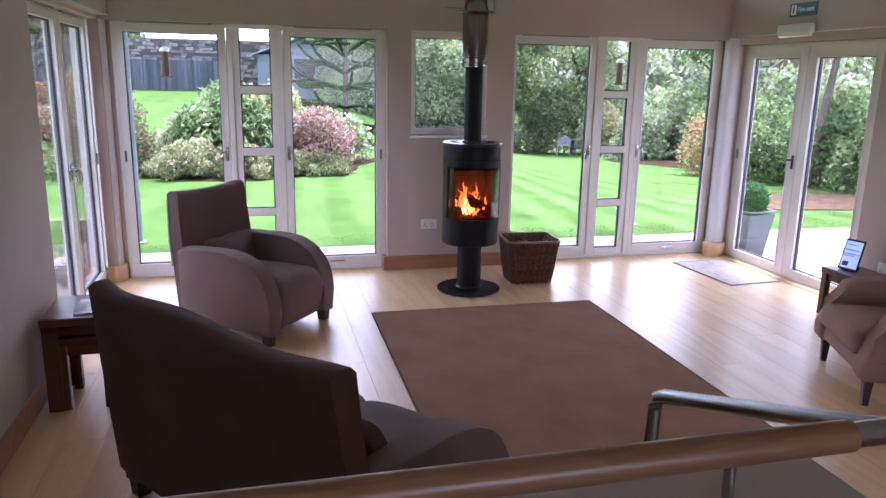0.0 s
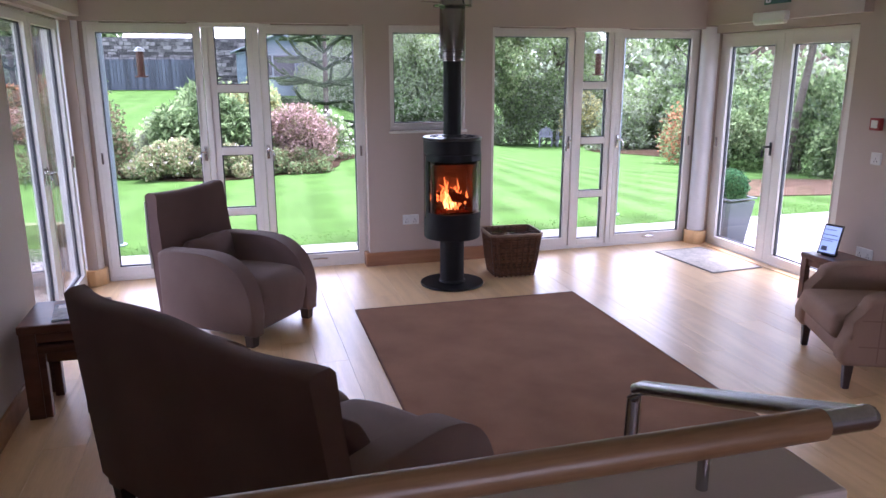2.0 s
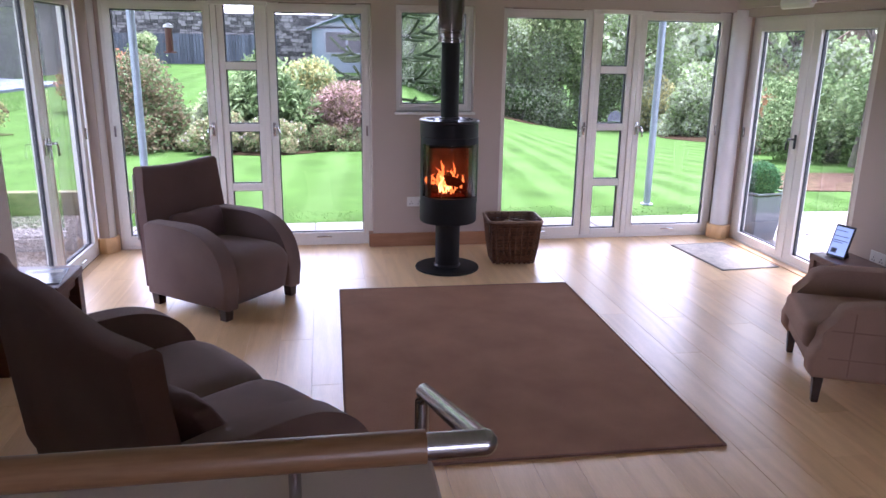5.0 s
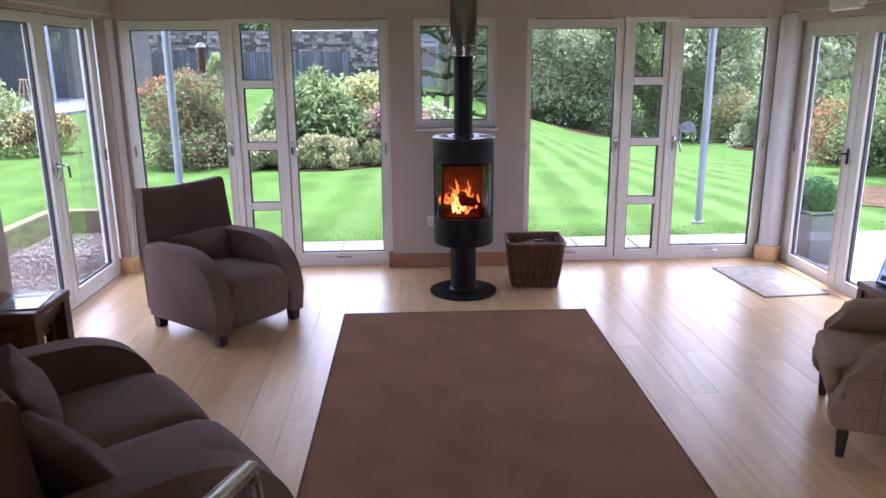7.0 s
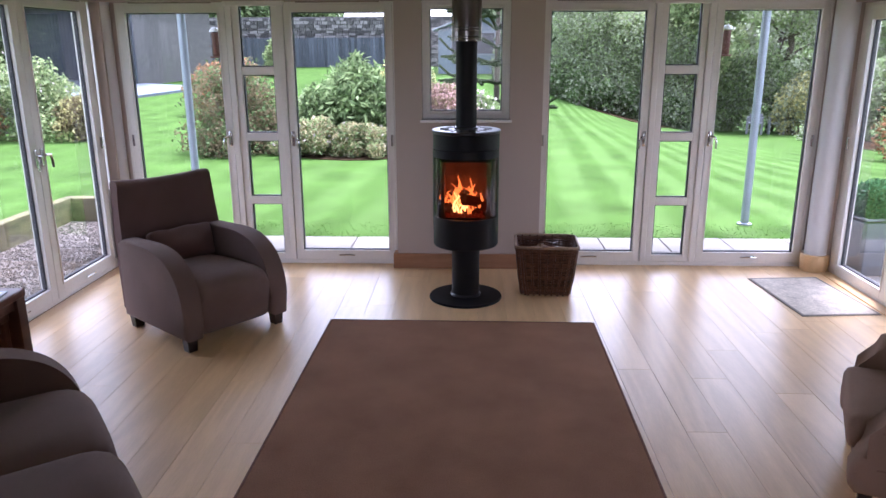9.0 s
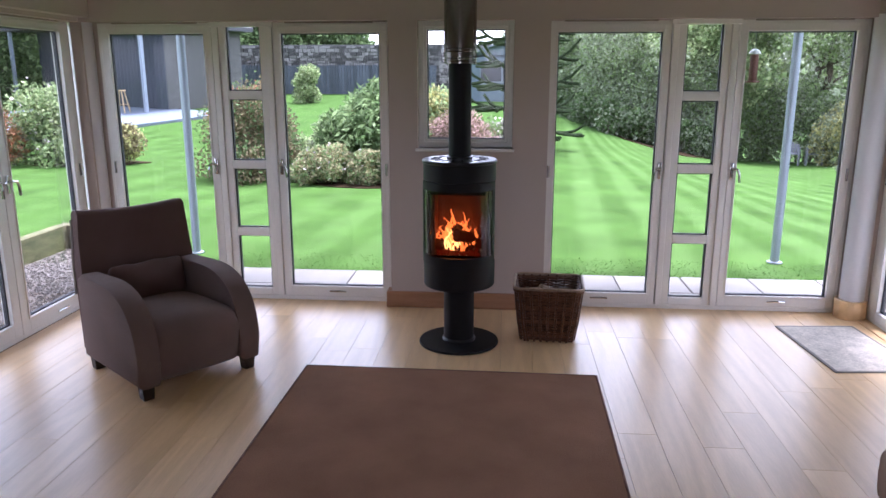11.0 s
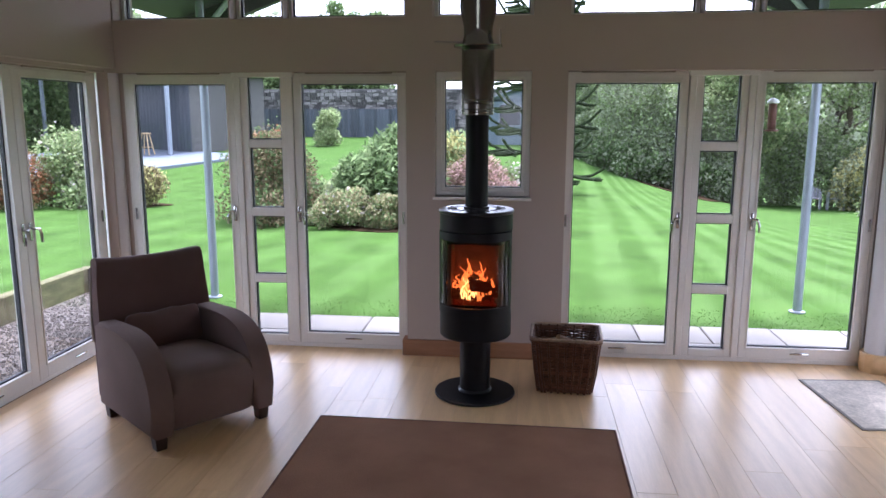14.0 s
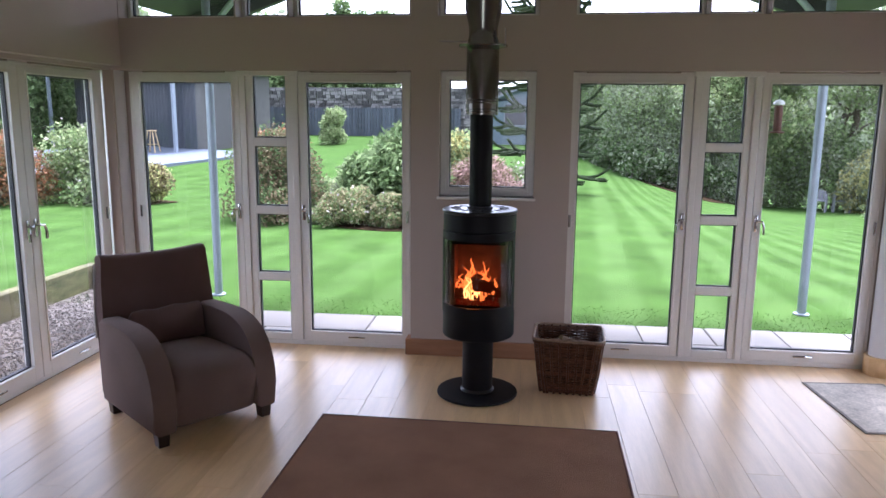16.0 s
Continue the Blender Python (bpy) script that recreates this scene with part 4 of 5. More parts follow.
    return s


checked_armchair(pose(3.862, 3.553, 0, 0, 0, 246.4))


# ---- tables ----
def small_table(name, label, m, w, d, h, leg, group=""):
    t = thing(name, label, "side table", m, group)
    part("tabletop", box(-w / 2, w / 2, -d / 2, d / 2, h - 0.045, h, 0.008), M["tablewood"], t)
    e = leg / 2
    for y in (-1, 1):
        part("apron", box(-w / 2 + 0.03, w / 2 - 0.03, y * (d / 2 - 0.035) - 0.01, y * (d / 2 - 0.035) + 0.01, h - 0.10, h - 0.036, 0.002, 1), M["tablewood"], t)
    for x in (-1, 1):
        part("apron", box(x * (w / 2 - 0.035) - 0.01, x * (w / 2 - 0.035) + 0.01, -d / 2 + 0.03, d / 2 - 0.03, h - 0.10, h - 0.036, 0.002, 1), M["tablewood"], t)
        for y in (-1, 1):
            cx, cy = x * (w / 2 - e - 0.006), y * (d / 2 - e - 0.006)
            part("leg", box(cx - e, cx + e, cy - e, cy + e, 0.0, h - 0.036, 0.004), M["tablewood"], t)
    return t


small_table("nest_table", "large dark stained wooden nest table by the wall", pose(-0.703, 4.397, 0), 0.385, 0.43, 0.508, 0.075, "nest of tables")
small_table("nest_table", "small dark stained wooden nest table tucked underneath", pose(-0.70, 4.36, 0), 0.265, 0.33, 0.395, 0.045, "nest of tables")
small_table("side_table", "dark wooden side table beside the checked armchair", pose(4.535, 4.65, 0), 0.30, 0.42, 0.374, 0.05)
bk = part("magazine", box(-0.11, 0.11, -0.145, 0.145, 0.0, 0.008, 0.002, 1), M["paper"], None, "", pos=pose(-0.65, 4.38, 0.508, 0, 0, 8))
tagged(bk, "glossy bluish magazine lying on the nest table", "magazine")
part("cover_band", box(-0.09, 0.09, 0.06, 0.12, 0.008, 0.0086), M["white_plastic"], bk)

# tablet on a stand
tb = thing("tablet", "lit tablet computer leaning on a stand on the side table", "tablet", pose(4.475, 4.70, 0.374, 0, 0, -74))
case = part("case", box(-0.074, 0.074, -0.006, 0.006, 0.0, 0.236, 0.004), M["black_plastic"], tb, "black case", pos=pose(0, 0, 0.004, -18, 0, 0))
scr = part("screen", box(-0.063, 0.063, -0.0075, -0.0055, 0.016, 0.220), M["screen"], case, "bright blue-white screen")
for x0, x1, z0, z1 in ((-0.06, 0.03, 0.190, 0.196), (-0.06, 0.05, 0.15, 0.156), (-0.06, 0.055, 0.12, 0.126), (-0.06, 0.02, 0.105, 0.111), (-0.05, -0.005, 0.03, 0.065)):
    part("screen_block", box(x0, x1, -0.0085, -0.0076, z0, z1), M["screen_dark"], scr)
part("stand", extrude([(0.0, 0.0), (0.09, 0.0), (0.09, 0.008), (0.05, 0.10), (0.045, 0.10)], -0.04, 0.04), M["black_plastic"], tb)

# ---- rugs ----
rug = thing("rug", "flat woven chocolate brown rug on the oak floor", "rug", pose(1.862, 4.2375, 0.001, 0, 0, -0.6))
RW, RL = 1.760, 2.462
part("woven_field", box(-RW / 2 + 0.012, RW / 2 - 0.012, -RL / 2 + 0.012, RL / 2 - 0.012, 0.0, 0.011, 0.002, 1), M["rug"], rug)
for x in (-1, 1):
    part("binding", box(x * (RW / 2 - 0.006) - 0.006, x * (RW / 2 - 0.006) + 0.006, -RL / 2, RL / 2, 0.0, 0.013, 0.003, 1), M["rug_edge"], rug, "darker bound edge")
    part("binding", box(-RW / 2 + 0.012, RW / 2 - 0.012, x * (RL / 2 - 0.006) - 0.006, x * (RL / 2 - 0.006) + 0.006, 0.0, 0.013, 0.003, 1), M["rug_edge"], rug, "darker bound edge")
dm = thing("door_mat", "worn grey door mat with a dark border", "door mat", pose(4.428, 6.077, 0.001, 0, 0, 4.5))
part("carpet_field", box(-0.255, 0.255, -0.40, 0.40, 0.0, 0.007, 0.001, 1), M["mat_pile"], dm)
for x in (-1, 1):
    part("border", box(x * 0.265 - 0.01, x * 0.265 + 0.01, -0.42, 0.42, 0.0, 0.006, 0.001, 1), M["mat_edge"], dm)
    part("border", box(-0.255, 0.255, x * 0.41 - 0.01, x * 0.41 + 0.01, 0.0, 0.006, 0.001, 1), M["mat_edge"], dm)


# ---- wall fittings ----
def socket(m, w, label):
    s = thing("wall_socket", label, "socket", m)
    part("plate", box(-w / 2, w / 2, -0.012, 0.0, -0.045, 0.045, 0.004), M["white_plastic"], s)
    for x in ((-w / 4, w / 4) if w > 0.1 else (0,)):
        part("rocker", box(x - 0.012, x + 0.012, -0.016, -0.012, 0.012, 0.032, 0.002, 1), M["white_plastic"], s)
        for dx, dz in ((-0.011, -0.02), (0.011, -0.02), (0, 0.0)):
            part("slot", box(x + dx - 0.003, x + dx + 0.003, -0.0128, -0.0118, dz - 0.005, dz + 0.005), M["gasket"], s)
    return s


socket(pose(1.717, YB, 0.416), 0.15, "white double wall socket on the taupe wall")
socket(pose(XR, 4.62, 0.385, 0, 0, -90), 0.15, "white double wall socket by the side table")
socket(pose(XR, 4.63, 1.105, 0, 0, -90), 0.09, "white wall switch plate by the exit doors")
cp = thing("call_point", "small red fire alarm call point on the wall", "alarm", pose(XR, 4.655, 1.355, 0, 0, -90))
part("housing", box(-0.045, 0.045, -0.04, 0.0, -0.045, 0.045, 0.006), M["red_plastic"], cp)
part("window", box(-0.028, 0.028, -0.043, -0.040, -0.028, 0.028), M["white_plastic"], cp)

sg = thing("exit_sign", "green and white fire exit sign above the doors", "sign", pose(XR - 0.085, 5.755, 2.335, 0, 0, -90))
part("plate", box(-0.16, 0.16, -0.006, 0.0, -0.055, 0.055, 0.001, 1), M["green_sign"], sg)
part("pictogram", box(-0.140, -0.080, -0.0075, -0.006, -0.040, 0.040), M["white_plastic"], sg)
part("arrow", box(-0.118, -0.102, -0.009, -0.0075, -0.030, 0.030), M["green_sign"], sg)
cu = bpy.data.curves.new("lettering", "FONT")
cu.body, cu.size, cu.extrude, cu.align_x, cu.align_y = "Fire exit", 0.058, 0.0006, "CENTER", "CENTER"
cu.materials.append(M["white_plastic"])
tx = new("lettering", cu)
tx.parent = sg
tx.matrix_basis = pose(0.035, -0.008, 0, 90, 0, 0)
em = thing("emergency_light", "white emergency light box above the exit doors", "light", pose(XR - 0.085, 5.79, 2.172, 0, 0, -90))
part("housing", box(-0.20, 0.20, -0.055, 0.0, -0.03, 0.045, 0.01), M["white_plastic"], em)
part("diffuser", extrude([(-0.055, -0.028), (-0.05, -0.05), (-0.03, -0.06), (-0.012, -0.055), (-0.004, -0.028)], -0.185, 0.185, 0.004, 2), M["frame"], em, "ribbed plastic diffuser")


# ---- garden: ground ----
def smooth01(t):
    t = max(0.0, min(1.0, t))
    return t * t * (3 - 2 * t)


def ground_z(x, y):
    left = 1 - smooth01((x - 3.0) / 6.0)
    far = max(0.0, min(y, 60) - 20)
    rise = 0.052 * left * far
    fade = smooth01((y - 20) / 5.0)
    drop = 0.06 * smooth01((x - 3.5) / 7.0) * max(0.0, min(y, 45) - 10)
    return -0.10 + rise * fade - drop + 0.02 * noise.noise(Vector((x * 0.3, y * 0.3, 0)))


GX = [-400, -150, -70, -40] + [-28 + 0.9 * i for i in range(66)] + [40, 70, 150, 400]
GY = [-200, -60, -20, -8, 0, 4] + [6 + 0.75 * i for i in range(56)] + [55, 70, 120, 250, 700]
gv, gf = [], []
for y in GY:
    for x in GX:
        inside = XL - WT < x < XR + WT and y < 7.2
        gv.append((x, y, -0.2 if inside else ground_z(x, y)))
nx = len(GX)
for j in range(len(GY) - 1):
    for i in range(nx - 1):
        gf.append((j * nx + i, j * nx + i + 1, (j + 1) * nx + i + 1, (j + 1) * nx + i))
ground = raw("ground", gv, gf, M["grass"], smooth=True)
structure(ground, "mown green lawn with pale mowing stripes", "lawn")
# mowing stripes across the lawn
nt = M["grass"].node_tree
ramp = [x for x in nt.nodes if x.type == "VALTORGB"][0]
ramp.color_ramp.elements[0].position, ramp.color_ramp.elements[1].position = 0.25, 0.75
tcn = [x for x in nt.nodes if x.type == "TEX_COORD"][0]
def math_node(op, *ins):
    m = nt.nodes.new("ShaderNodeMath")
    m.operation = op
    for k, v in enumerate(ins):
        if isinstance(v, (int, float)):
            m.inputs[k].default_value = v
        else:
            nt.links.new(v, m.inputs[k])
    return m.outputs[0]


# mown in lanes that swing from along the house axis to the far corner
sep = nt.nodes.new("ShaderNodeSeparateXYZ")
nt.links.new(tcn.outputs["Object"], sep.inputs[0])
turn = nt.nodes.new("ShaderNodeMapRange")
turn.interpolation_type = "SMOOTHSTEP"
for k, v in (("From Min", 3.8), ("From Max", 8.5), ("To Min", -0.07), ("To Max", 0.36)):
    turn.inputs[k].default_value = v
nt.links.new(sep.outputs["X"], turn.inputs["Value"])
lane = math_node("MULTIPLY_ADD", turn.outputs["Result"], math_node("SUBTRACT", sep.outputs["Y"], 9.0), sep.outputs["X"])
wob = nt.nodes.new("ShaderNodeTexNoise")
wob.inputs["Scale"].default_value = 0.9
nt.links.new(tcn.outputs["Object"], wob.inputs["Vector"])
lane = math_node("MULTIPLY_ADD", wob.outputs["Fac"], 0.22, lane)
band = math_node("SINE", math_node("MULTIPLY", lane, 2 * math.pi / 0.78))
band = math_node("MULTIPLY_ADD", math_node("MINIMUM", math_node("MAXIMUM", math_node("MULTIPLY", band, 1.8), -1.0), 1.0), 0.5, 0.5)
clear = nt.nodes.new("ShaderNodeMapRange")
for k, v in (("From Min", -2.0), ("From Max", 3.5), ("To Min", 0.35), ("To Max", 1.0)):
    clear.inputs[k].default_value = v
nt.links.new(sep.outputs["X"], clear.inputs["Value"])
band = math_node("MULTIPLY", band, math_node("MULTIPLY", math_node("MULTIPLY_ADD", wob.outputs["Fac"], 0.7, 0.0), clear.outputs["Result"]))
stripe = nt.nodes.new("ShaderNodeMix")
stripe.data_type = "RGBA"
stripe.inputs["B"].default_value = (0.104, 0.180, 0.052, 1)
nt.links.new(band, stripe.inputs["Factor"])
nt.links.new(ramp.outputs["Color"], stripe.inputs["A"])
nt.links.new(stripe.outputs["Result"], nt.nodes["Principled BSDF"].inputs["Base Color"])

rng = np.random.default_rng(5)


def bed(name, cx, cy, rx, ry, material, label, dz=0.014):
    own = bmesh.new()
    c = own.verts.new((cx, cy, ground_z(cx, cy) + dz + 0.05))
    r = []
    for i in range(48):
        a = 2 * math.pi * i / 48
        k = 1 + 0.08 * math.sin(3 * a + cx) + 0.05 * math.sin(7 * a)
        x, y = cx + rx * k * math.cos(a), cy + ry * k * math.sin(a)
        r.append(own.verts.new((x, y, ground_z(x, y) + dz)))
    low = [own.verts.new((v.co.x, v.co.y, v.co.z - 0.12)) for v in r]
    for i in range(48):
        own.faces.new((c, r[i], r[(i + 1) % 48]))
        own.faces.new((r[i], low[i], low[(i + 1) % 48], r[(i + 1) % 48]))
    return structure(part(name, own, M[material]), label, "flower bed")


bed("ground_bed", -0.2, 15.9, 2.9, 2.3, "soil", "dark soil flower bed in the lawn")
bed("ground_bed", 2.5, 20.1, 0.9, 0.8, "soil", "dark soil round the monkey puzzle tree")
bed("ground_bed", 8.9, 10.2, 1.7, 1.0, "mulch", "reddish bark mulch strip in the lawn")
bed("ground_bed", 12.2, 20.0, 1.1, 3.4, "soil", "dark soil border under the trees")
bed("ground_bed", 7.4, 29.0, 2.0, 5.5, "soil", "dark soil border under the hedge")
bed("ground_bed", -7.1, 16.4, 1.7, 0.55, "soil", "dark soil border by the terrace")

def grass_blades(x0, x1, y0, y1, n):
    """Short uneven blades over the part of the lawn nearest the windows."""
    x, y = rng.uniform(x0, x1, n), y0 + (y1 - y0) * rng.random(n) ** 2.6
    h, a = rng.uniform(0.008, 0.024, n), rng.uniform(0, 2 * math.pi, n)
    w = rng.uniform(0.003, 0.006, n)
    z = np.array([ground_z(p, q) for p, q in zip(x, y)]) - 0.004
    lean = rng.normal(0, 0.016, (n, 2))
    v = np.empty((n, 3, 3))
    v[:, 0] = np.stack([x - w * np.cos(a), y - w * np.sin(a), z], 1)
    v[:, 1] = np.stack([x + w * np.cos(a), y + w * np.sin(a), z], 1)
    v[:, 2] = np.stack([x + lean[:, 0], y + lean[:, 1], z + h], 1)
    g = raw("grass", v.reshape(-1, 3).tolist(), np.arange(3 * n).reshape(-1, 3).tolist(), M["blade"])
    tagged(g, "short green grass blades at the lawn edge", "grass", kind="stuff")


grass_blades(-1.2, 8.0, 8.025, 8.75, 12000)

# paving
pav = structure(part("pavement", box(-1.3, 8.2, 6.96, 8.02, -0.22, -0.085), M["joint"]), "pale stone slab paving along the house", "paving")
pav_e = structure(part("pavement", box(5.0, 6.9, 3.0, 6.955, -0.22, -0.085), M["joint"]), "pale stone slab paving by the exit doors", "paving")


def slabs(parent, x0, x1, y0, y1, w, d, seed):
    rr = random.Random(seed)
    y, row = y0, 0
    while y < y1 - 0.05:
        dd = min(d, y1 - y)
        x = x0 - (0.5 * w if row % 2 else 0)
        while x < x1 - 0.02:
            a, b = max(x, x0), min(x + w, x1)
            if b - a > 0.08:
                o = part("slab", box(a + 0.006, b - 0.006, y + 0.006, y + dd - 0.006, -0.11, -0.062 + rr.uniform(-0.003, 0.003), 0.006, 1), M["paving"], parent)
            x += w
        y += d
        row += 1


# gravel margin and sleepers west of the house
gr = raw("ground_gravel", [(-2.5, 2.0, -0.085), (-1.26, 2.0, -0.085), (-1.26, 8.7, -0.085), (-2.5, 8.7, -0.085)], [(0, 1, 2, 3)], M["gravel"])
structure(gr, "grey and reddish gravel strip along the house", "gravel")
n = 9000
px, py = rng.uniform(-2.48, -1.3, n), rng.uniform(3.0, 8.65, n)
sv, sf = [], []
for x, y in zip(px, py):
    s = rng.uniform(0.007, 0.018)
    o = rng.uniform(-0.5, 0.5, (6, 3)) * 0.5
    base = np.array([(1, 0, 0), (-1, 0, 0), (0, 1, 0), (0, -1, 0), (0, 0, 0.7), (0, 0, -0.7)]) + o
    k = len(sv)
    sv += (base * s + (x, y, -0.08)).tolist()
    sf += [(k + a, k + b, k + c) for a, b, c in ((0, 2, 4), (2, 1, 4), (1, 3, 4), (3, 0, 4), (2, 0, 5), (1, 2, 5), (3, 1, 5), (0, 3, 5))]
tagged(raw("gravel", sv, sf, M["gravel"]), "loose grey and reddish gravel stones", "gravel", kind="stuff")
sl = thing("sleeper_edging", "mossy weathered timber sleeper edging round the gravel", "edging")
for x0, x1, y0, y1, z in ((-2.62, -2.5, 3.2, 5.6, 0.17), (-2.62, -2.5, 5.61, 8.72, 0.175), (-2.62, -1.7, 8.72, 8.86, 0.17), (-1.69, -1.25, 8.72, 8.86, 0.165)):
    part("sleeper", box(x0, x1, y0, y1, -0.2, z, 0.012, 2), M["sleeper"], sl)


# ---- canopy posts and feeders ----
def canopy_post(x, y, z):
    p = thing("canopy_post", "slim galvanised steel post carrying the roof overhang", "post", pose(x, y, z), "canopy posts")
    part("shaft", lathe([(0.042, 0.0), (0.042, roof_z(x) - z + 0.02)], 20), M["post_metal"], p, smooth=40)
    part("foot", lathe([(0.075, 0.0), (0.075, 0.014), (0.045, 0.022)], 20), M["post_metal"], p, smooth=40)
    return p


canopy_post(-1.06, 8.69, -0.10)
canopy_post(4.91, 8.76, -0.10)
for x, hw in ((-1.06, -1), (4.91, 1)):
    st = thing("roof_strut", "pale steel strut bracing the roof overhang", "strut")
    part("bar", tube([(x, 8.69 if hw < 0 else 8.76, 2.6), (x - hw * 0.9, 8.1, roof_z(x - hw * 0.9) - 0.02)], 0.03, 10), M["post_metal"], st)
    bb = thing("barge_board", "dark timber beam under the roof edge", "beam")
    part("board", extrude([(9.0, 0), (9.1, 0), (9.1, 0.2), (9.0, 0.2)], 0, 3.2), M["eave_dark"], bb, pos=pose(MID + hw * 3.25, 0, roof_z(MID + hw * 3.25) - 0.21, 0, -math.degrees(math.atan(SLOPE)), 0) if hw < 0 else pose(MID, 0, roof_z(MID) - 0.21, 0, math.degrees(math.atan(SLOPE)), 0))


def feeder(x, y):
    f = thing("bird_feeder", "rusty red tube bird feeder with a pale domed cap hanging outside", "bird feeder", pose(x, y, 1.69), "bird feeders")
    part("tube", lathe([(0.032, 0.0), (0.036, 0.005), (0.036, 0.23), (0.03, 0.235)], 20), M["feeder"], f, smooth=40)
    part("cap", lathe([(0.052, 0.24), (0.050, 0.255), (0.03, 0.275), (0.010, 0.285)], 20), M["white_plastic"], f, "pale domed cap", smooth=40)
    part("tray", lathe([(0.06, -0.015), (0.065, 0.0), (0.03, 0.003)], 20), M["feeder"], f, smooth=40)
    part("perch", tube([(-0.07, 0, 0.10), (0.07, 0, 0.10)], 0.004, 6), M["feeder"], f)
    part("wire", tube([(0, 0, 0.29), (0, 0, roof_z(x) - 1.69 + 0.01)], 0.0025, 5), M["gasket"], f)


feeder(-0.653, 8.49)
feeder(4.43, 8.45)


# ---- plants ----
def leaves(n, centres, radii, size, squash=1.0, fill=0.35, seed=0, long=1.6, droop=0.0):
    """Small folded leaves scattered over and in a set of clumps."""
    r = np.random.default_rng(seed)
    centres, radii = np.array(centres, float), np.array(radii, float)
    k = r.choice(len(centres), n, p=radii ** 2 / (radii ** 2).sum())
    d = r.normal(size=(n, 3))
    d /= np.linalg.norm(d, axis=1)[:, None]
    rad = radii[k] * (1 - fill * r.random(n) ** 1.6) * (1 + 0.10 * r.normal(size=n))
    p = centres[k] + d * rad[:, None] * (1, 1, squash)
    f = d * 0.6 + r.normal(size=(n, 3)) * 0.7
    f[:, 2] -= droop
    f /= np.linalg.norm(f, axis=1)[:, None]
    s = np.cross(f, r.normal(size=(n, 3)))
    s /= np.linalg.norm(s, axis=1)[:, None] + 1e-9
    sz = size * r.uniform(0.6, 1.3, n)[:, None]
    up = np.cross(s, f)
    v = np.empty((n, 4, 3))
    v[:, 0] = p - f * sz * long * 0.5
    v[:, 1] = p + s * sz * 0.5 + up * sz * 0.12
    v[:, 2] = p + f * sz * long * 0.5
    v[:, 3] = p - s * sz * 0.5 + up * sz * 0.12
    return v.reshape(-1, 3), np.arange(4 * n).reshape(-1, 4)


def leaf_mesh(name, data, material, parent, label=""):
    v, f = data
    return raw(name, v.tolist(), f.tolist(), material, parent, label)


def clumps(rx, ry, h, n, seed, r0=0.3, base=0.0):
    rr = random.Random(seed)
    c, rad = [], []
    for i in range(n):
        a, u = rr.uniform(0, 6.28), math.sqrt(rr.random())
        z = rr.uniform(0.12, 1.0)
        w = (1 - 0.55 * z ** 2.2) * u
        c.append((rx * w * math.cos(a), ry * w * math.sin(a), base + h * z * (1 - 0.25 * u)))
        rad.append(r0 * rr.uniform(0.6, 1.25))
    return c, rad


def shrub(name, label, x, y, rx, ry, h, material, n=6000, size=0.05, seed=1, r0=0.28, second=None, group="", flowers=None, long=1.6):
    n, size = int(n * 1.5), size * 0.78
    s = thing(name, label, name.replace("_", " "), pose(x, y, ground_z(x, y)), group)
    c, rad = clumps(rx, ry, h * 0.85, 26, seed, r0 * min(1.6, max(0.6, h)))
    sprout = random.Random(seed + 200)
    for p, q in list(zip(c, rad))[::2]:          # loose shoots past the mass
        k = sprout.uniform(1.15, 1.4)
        c.append((p[0] * k, p[1] * k, p[2] * sprout.uniform(1.05, 1.28) + 0.3 * q))
        rad.append(q * sprout.uniform(0.25, 0.5))
    stems = bmesh.new()
    for p in c[::2]:
        tube([(p[0] * 0.15, p[1] * 0.15, -0.03), (p[0] * 0.6, p[1] * 0.6, p[2] * 0.55), p], 0.018, 5, stems, 0.4)
    part("stems", stems, M["bark"], s)
    leaf_mesh("foliage", leaves(n, c, rad, size, 0.9, 0.4, seed, long), M[material], s)
    if second:
        leaf_mesh("foliage", leaves(n // 2, c, [q * 1.06 for q in rad], size, 0.9, 0.2, seed + 50, long), M[second], s)
    if flowers:
        leaf_mesh("flowers", leaves(flowers[1], c, [q * 1.12 for q in rad], size * 1.5, 0.9, 0.05, seed + 90, long=1.0), M[flowers[0]], s)
    return s


# the flower bed
shrub("rhododendron", "dark green broad-leaved shrub in the flower bed", -0.25, 15.1, 0.85, 0.8, 1.65, "leaf_dark", 7000, 0.070, 3, second="leaf_mid", long=3.4)
shrub("azalea", "pink leaved dwarf maple shrub in the flower bed", 1.25, 14.75, 0.75, 0.65, 1.22, "leaf_pink", 8000, 0.036, 4, second="leaf_brown", long=3.0)
shrub("conifer_shrub", "bronze green bushy conifer beside the flower bed", -2.45, 14.6, 0.70, 0.75, 1.75, "leaf_brown", 8000, 0.055, 5, second="leaf_dark")
shrub("low_shrub", "pale green low shrub with cream flowers", -0.9, 13.9, 0.75, 0.4, 0.68, "leaf_olive", 7000, 0.045, 6, second="leaf_mid", flowers=("petal", 140))
shrub("low_shrub", "pale green low shrub with cream flowers", 0.05, 13.85, 0.65, 0.38, 0.66, "leaf_olive", 7000, 0.045, 7, second="leaf_mid", flowers=("petal", 120))
shrub("low_shrub", "dark low ground-cover shrub at the bed edge", 1.2, 14.05, 0.8, 0.35, 0.48, "leaf_mid", 5600, 0.04, 8, second="leaf_brown")
shrub("hydrangea", "white flowering shrub behind the pink maple", 1.95, 15.9, 0.6, 0.5, 1.15, "leaf_mid", 4200, 0.06, 9, flowers=("petal", 700))
